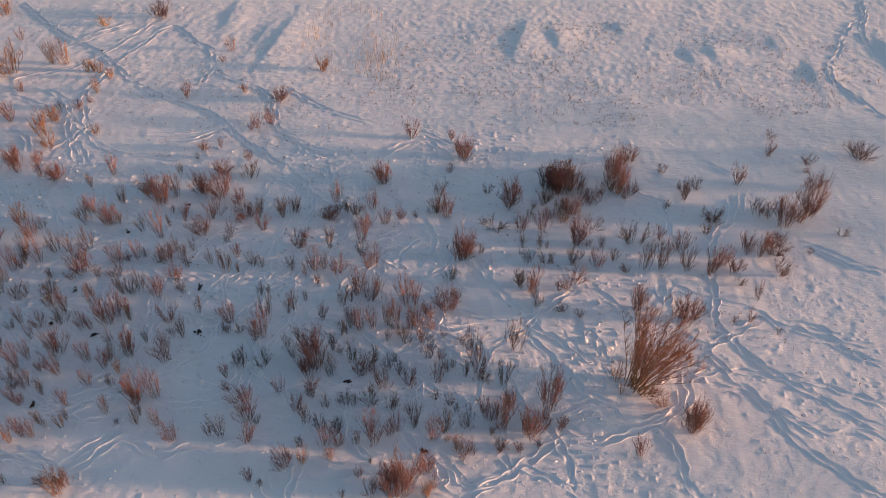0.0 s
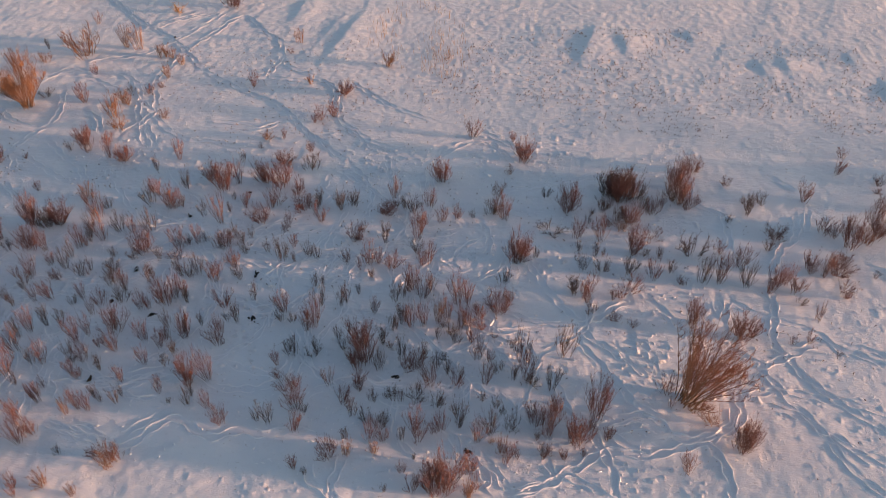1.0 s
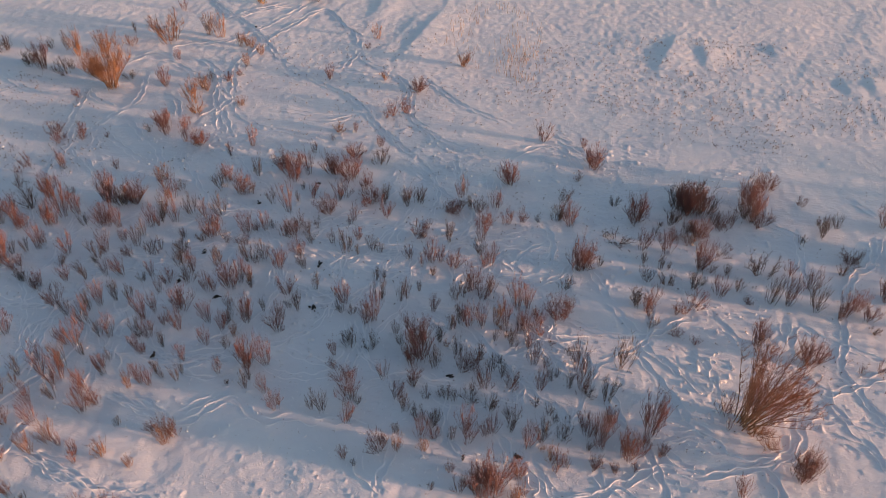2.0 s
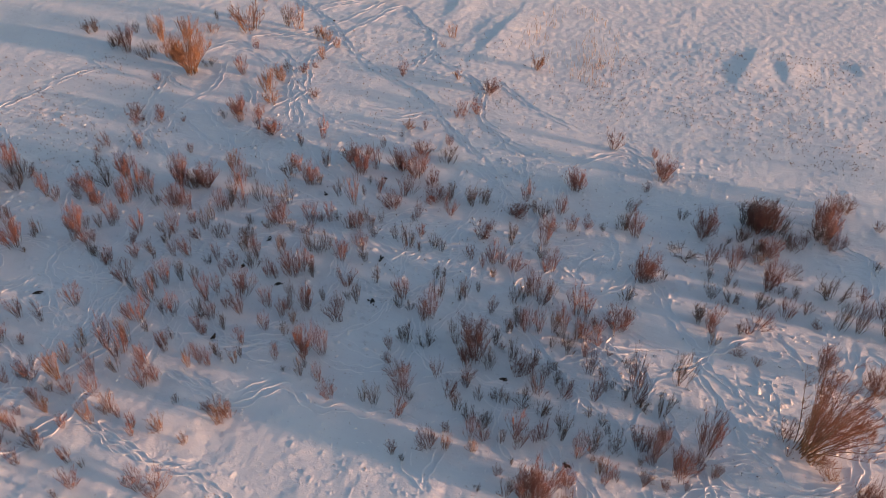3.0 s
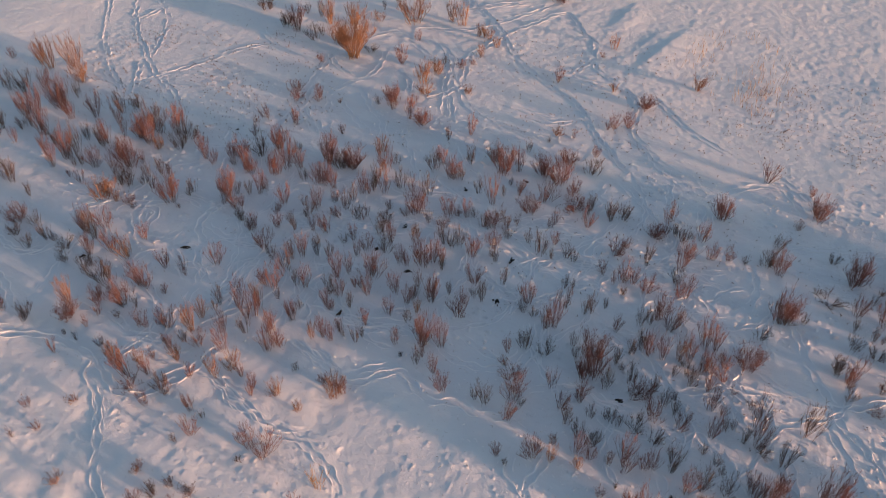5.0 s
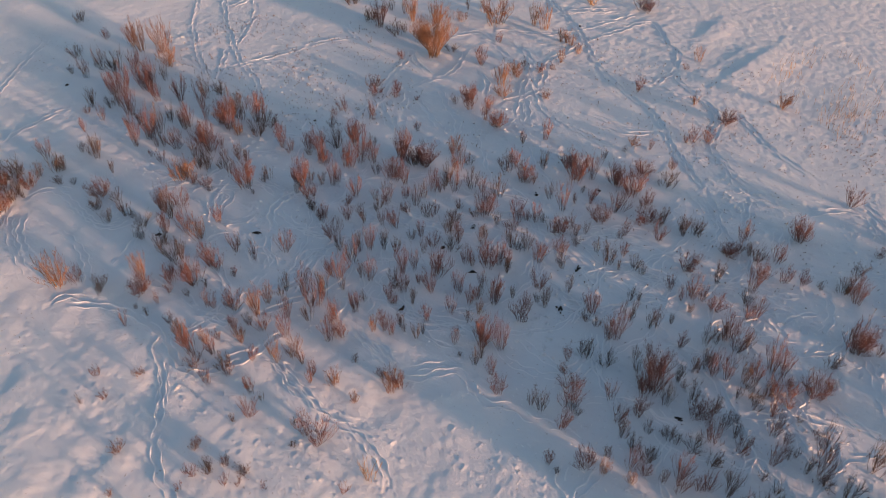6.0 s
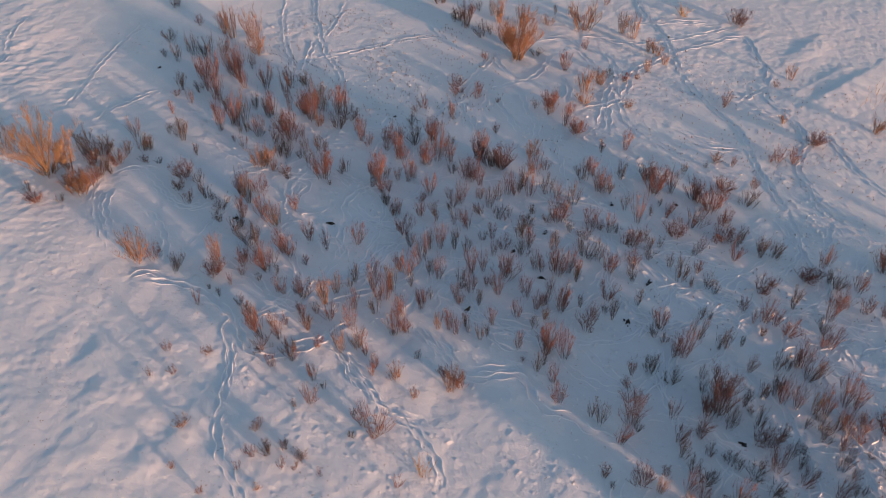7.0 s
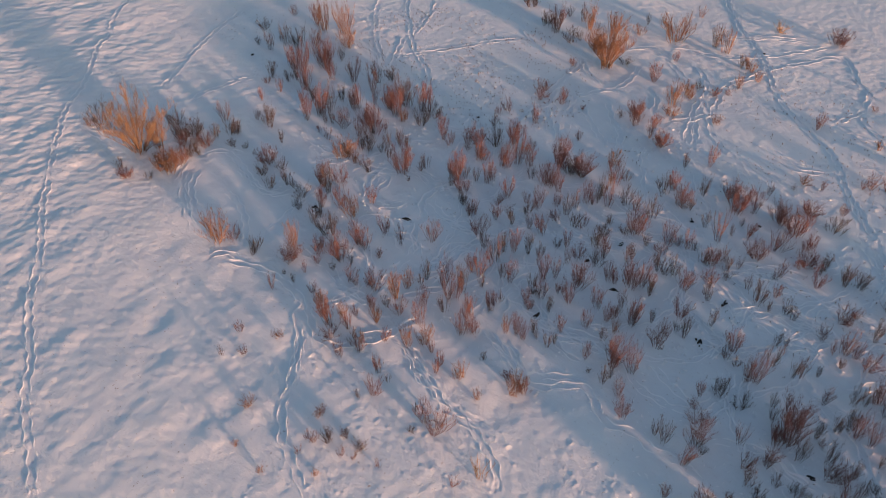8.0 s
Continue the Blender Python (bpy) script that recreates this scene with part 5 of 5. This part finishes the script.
def big_willow(x, y, tall, wide, seed, stems, bark, twig, label, tilt=0.0):
    """A large many-stemmed willow; every stem carries its own spray of twigs."""
    rng, thing = random.Random(seed), new("large_willow")
    thing.matrix_basis = on_snow(x, y) @ pose(0, 0, 0, 0, tilt, 0)
    for _ in range(stems):
        way, t0 = rng.uniform(0, 2 * math.pi), math.sqrt(rng.uniform(0.01, 1.0))
        out = Vector((math.cos(way), math.sin(way), 0))
        high = tall * rng.uniform(0.55, 1.0) * (1.0 - 0.30 * t0)
        foot = out * rng.uniform(0.0, 0.35) + Vector((rng.uniform(-0.2, 0.2), rng.uniform(-0.2, 0.2), -0.15))
        points = [foot + out * (0.55 * wide * t0) * ((k / 7) ** 1.25) + Vector((rng.uniform(-1, 1), rng.uniform(-1, 1), 0)) * 0.05 * (k / 7) + Vector((0, 0, (high + 0.15) * k / 7)) for k in range(8)]
        r, v1, f1, v2, f2 = rng.uniform(0.016, 0.030), [], [], [], []
        tube(v1, f1, points, [r * (1 - 0.11 * k) for k in range(7)], 5)
        for _ in range(22):
            t = rng.uniform(0.32, 0.98)
            k = min(int(t * 7), 6)
            root = points[k].lerp(points[k + 1], t * 7 - k)
            turn = way + rng.uniform(-2.2, 2.2)
            flat = Vector((math.cos(turn), math.sin(turn), 0))
            go = (flat * rng.uniform(0.25, 0.8) + Vector((0, 0, 1))).normalized() * rng.uniform(0.45, 1.05) * (1.2 - 0.6 * t)
            tube(v2, f2, [root, root + go * 0.5 + flat * 0.06, root + go], [r * 0.32, r * 0.26], 3)
            for _ in range(3):
                q = root + go * rng.uniform(0.3, 0.8)
                turn = rng.uniform(0, 6.3)
                side = (Vector((math.cos(turn), math.sin(turn), 0)) * rng.uniform(0.2, 0.7) + Vector((0, 0, 1))).normalized() * rng.uniform(0.2, 0.45)
                tube(v2, f2, [q, q + side * 0.5, q + side], [r * 0.23, r * 0.18], 3)
        stem = mesh_part("stem", v1, f1, bark, thing)
        tagged(mesh_part("twig_spray", v2, f2, twig, stem), kind="stuff")
    return tagged(thing, label, "shrub")


big_willow(8.3, 23.0, 5.2, 3.5, 3, 46, TAN_TWIG, RUST_TWIG, "tall bushy bare willow with dense reddish-orange twigs", tilt=17.0)
big_willow(-29.5, 42.4, 3.7, 3.0, 4, 38, GOLD_BARK, GOLD_TWIG, "tall bare golden willow clump behind trampled trails")
big_willow(-42.0, 15.0, 4.7, 4.1, 6, 38, GOLD_BARK, TAN_TWIG, "wide bare yellow-orange willow beside a resting hollow", tilt=9.0)

# ---- unseen spruces added beyond the field, upsun, to lay long shadows across it ----


def spruce(x, y, tall, seed):
    rng = random.Random(seed)
    thing = new("spruce_tree")
    v1, f1, v2, f2 = [], [], [], []
    tube(v1, f1, [Vector((0, 0, tall * k / 6 - 0.2)) for k in range(7)], [0.20 * (1 - k / 6.5) for k in range(6)], 8)
    for n in range(int(tall * 16)):
        t = rng.uniform(0.06, 0.98)
        a, reach = rng.uniform(0, 6.3), (1 - t) ** 0.8 * tall * 0.17 * rng.uniform(0.7, 1.1) + 0.15
        flat = Vector((math.cos(a), math.sin(a), 0))
        root = Vector((0, 0, tall * t))
        tip = root + flat * reach - Vector((0, 0, 0.28 * reach))
        across = Vector((-math.sin(a), math.cos(a), 0))
        for _ in range(7):
            u = rng.uniform(0.15, 1.0)
            p = root.lerp(tip, u)
            w = 0.30 * reach * (1.2 - u) + 0.12
            d = across * rng.choice((-1, 1)) * w + flat * 0.5 * w - Vector((0, 0, 0.35 * w))
            tube(v2, f2, [p, p + d * 0.5, p + d], [0.07, 0.09], 3)
        tube(v2, f2, [root, root.lerp(tip, 0.5), tip], [0.06, 0.08], 3)
    mesh_part("trunk", v1, f1, SPRUCE_BARK, thing)
    mesh_part("crown", v2, f2, SPRUCE_NEEDLES, thing)
    thing.matrix_basis = pose(x, y, ground_at(x, y))
    return tagged(thing, "unseen dark green spruce added upsun to shade the field", "tree", "spruces at the field edge")


for seed, (x, y, tall) in enumerate([(75, 30.6, 8.9), (83, 33.0, 9.4), (71, 34.3, 8.2), (79, 28.4, 7.7), (80, 38.4, 9.6), (90, 35.3, 9.0), (94, 47.5, 8.0), (72, 14.3, 6.8)]):
    spruce(x, y, tall, 50 + seed)

# ---- droppings ----


def dropping_pile(x, y, seed, size):
    """Frozen clumps and pellets, trodden flat, in an uneven scatter."""
    rng, bm = random.Random(seed), bmesh.new()
    way = rng.uniform(0, 6.3)
    for _ in range(int(7 + 6 * size)):
        d, across = rng.gauss(0, 0.075) * size, rng.gauss(0, 0.045) * size
        at = Matrix.Translation((d * math.cos(way) - across * math.sin(way), d * math.sin(way) + across * math.cos(way), 0.025 + 0.04 * rng.random()))
        flat = at @ Matrix.Rotation(way + rng.uniform(-0.7, 0.7), 4, "Z") @ Matrix.Diagonal((1.7, 0.9, 0.7, 1))
        lump = bmesh.ops.create_icosphere(bm, subdivisions=1, radius=rng.uniform(0.022, 0.055), matrix=flat)
        for v in lump["verts"]:
            v.co += Vector((rng.uniform(-1, 1), rng.uniform(-1, 1), rng.uniform(-1, 1))) * 0.009
    mesh = bpy.data.meshes.new("dropping_pile")
    bm.to_mesh(mesh)
    bm.free()
    mesh.materials.append(DUNG)
    ob = new("dropping_pile", mesh)
    ob.matrix_basis = on_snow(x, y, 0, 0.02)
    return tagged(ob, "small dark pile of frozen droppings on snow", "droppings", "dropping piles in the thicket")


for seed, (x, y, size) in enumerate([
    (-30.9, 31.7, 0.6), (-26.7, 22.1, 1.3), (-16.3, 32.9, 0.8), (-17.7, 28.7, 1.0), (-18.1, 26.5, 0.8), (-15.9, 25.8, 1.0), (-17.3, 21.9, 1.0),
    (-11.2, 26.0, 1.7), (-11.7, 28.8, 1.3), (-13.6, 35.1, 0.6), (-4.1, 23.1, 1.2), (-0.8, 19.7, 1.0), (-46.8, 26.0, 0.7), (-23.1, 51.4, 0.6), (-30.8, 19.2, 0.8),
]):
    dropping_pile(x, y, seed, size)

# ---- dead weeds ----


def weeds(name, patches, mat, label, seed, tall, head, thick=0.009):
    """Many thin dead stalks with small heads, scattered over ellipses (x, y, half width, half depth, count)."""
    rng, verts, faces = random.Random(seed), [], []
    for cx, cy, ra, rb, count in patches:
        for _ in range(count):
            a, r = rng.uniform(0, 2 * math.pi), math.sqrt(rng.random())
            x, y = cx + ra * r * math.cos(a), cy + rb * r * math.sin(a)
            if value_noise(np.array([x]), np.array([y]), 2.2, 77)[0] < rng.uniform(0.1, 0.75):
                continue
            foot = on_snow(x, y, 0, 0.03).translation
            h = tall * rng.uniform(0.4, 1.0)
            top = foot + Vector((rng.uniform(-0.25, 0.25) * h, rng.uniform(-0.25, 0.25) * h, h))
            tube(verts, faces, [foot, foot.lerp(top, 0.5) + Vector((rng.uniform(-0.03, 0.03), 0, 0)), top], [thick, 0.8 * thick], 3)
            for _ in range(rng.randrange(1, 3) if head else 0):
                c = top + Vector((rng.uniform(-0.06, 0.06), rng.uniform(-0.06, 0.06), rng.uniform(-0.10, 0.02)))
                s, n = head * rng.uniform(0.6, 1.2), len(verts)
                verts += [c + Vector(d) * s for d in ((1, 0, 0), (0, 1, 0), (-1, 0, 0), (0, -1, 0), (0, 0, 1.3), (0, 0, -1.3))]
                faces += [(n + p, n + q, n + 4) for p, q in ((0, 1), (1, 2), (2, 3), (3, 0))] + [(n + q, n + p, n + 5) for p, q in ((0, 1), (1, 2), (2, 3), (3, 0))]
    return tagged(mesh_part(name, verts, faces, mat), label, "weeds", kind="stuff")


weeds("dead_weeds", [(12, 49, 17, 6.5, 2800), (2, 44.5, 14, 2.5, 400), (-14, 46, 10, 7, 600), (-36, 36, 9, 7, 1500), (3, 29, 16, 8, 500), (14, 24, 6, 6, 70), (-10, 36, 14, 5, 250)], SEED, "scattered dark dead weed stalks with seed heads in snow", 21, 0.20, 0.027)
weeds("dry_grass", [(-6.5, 53, 3.4, 5, 300), (-4.4, 50.5, 2.0, 3.4, 110)], STRAW, "thin patch of pale dry grass stalks in snow", 22, 0.85, 0, 0.011)
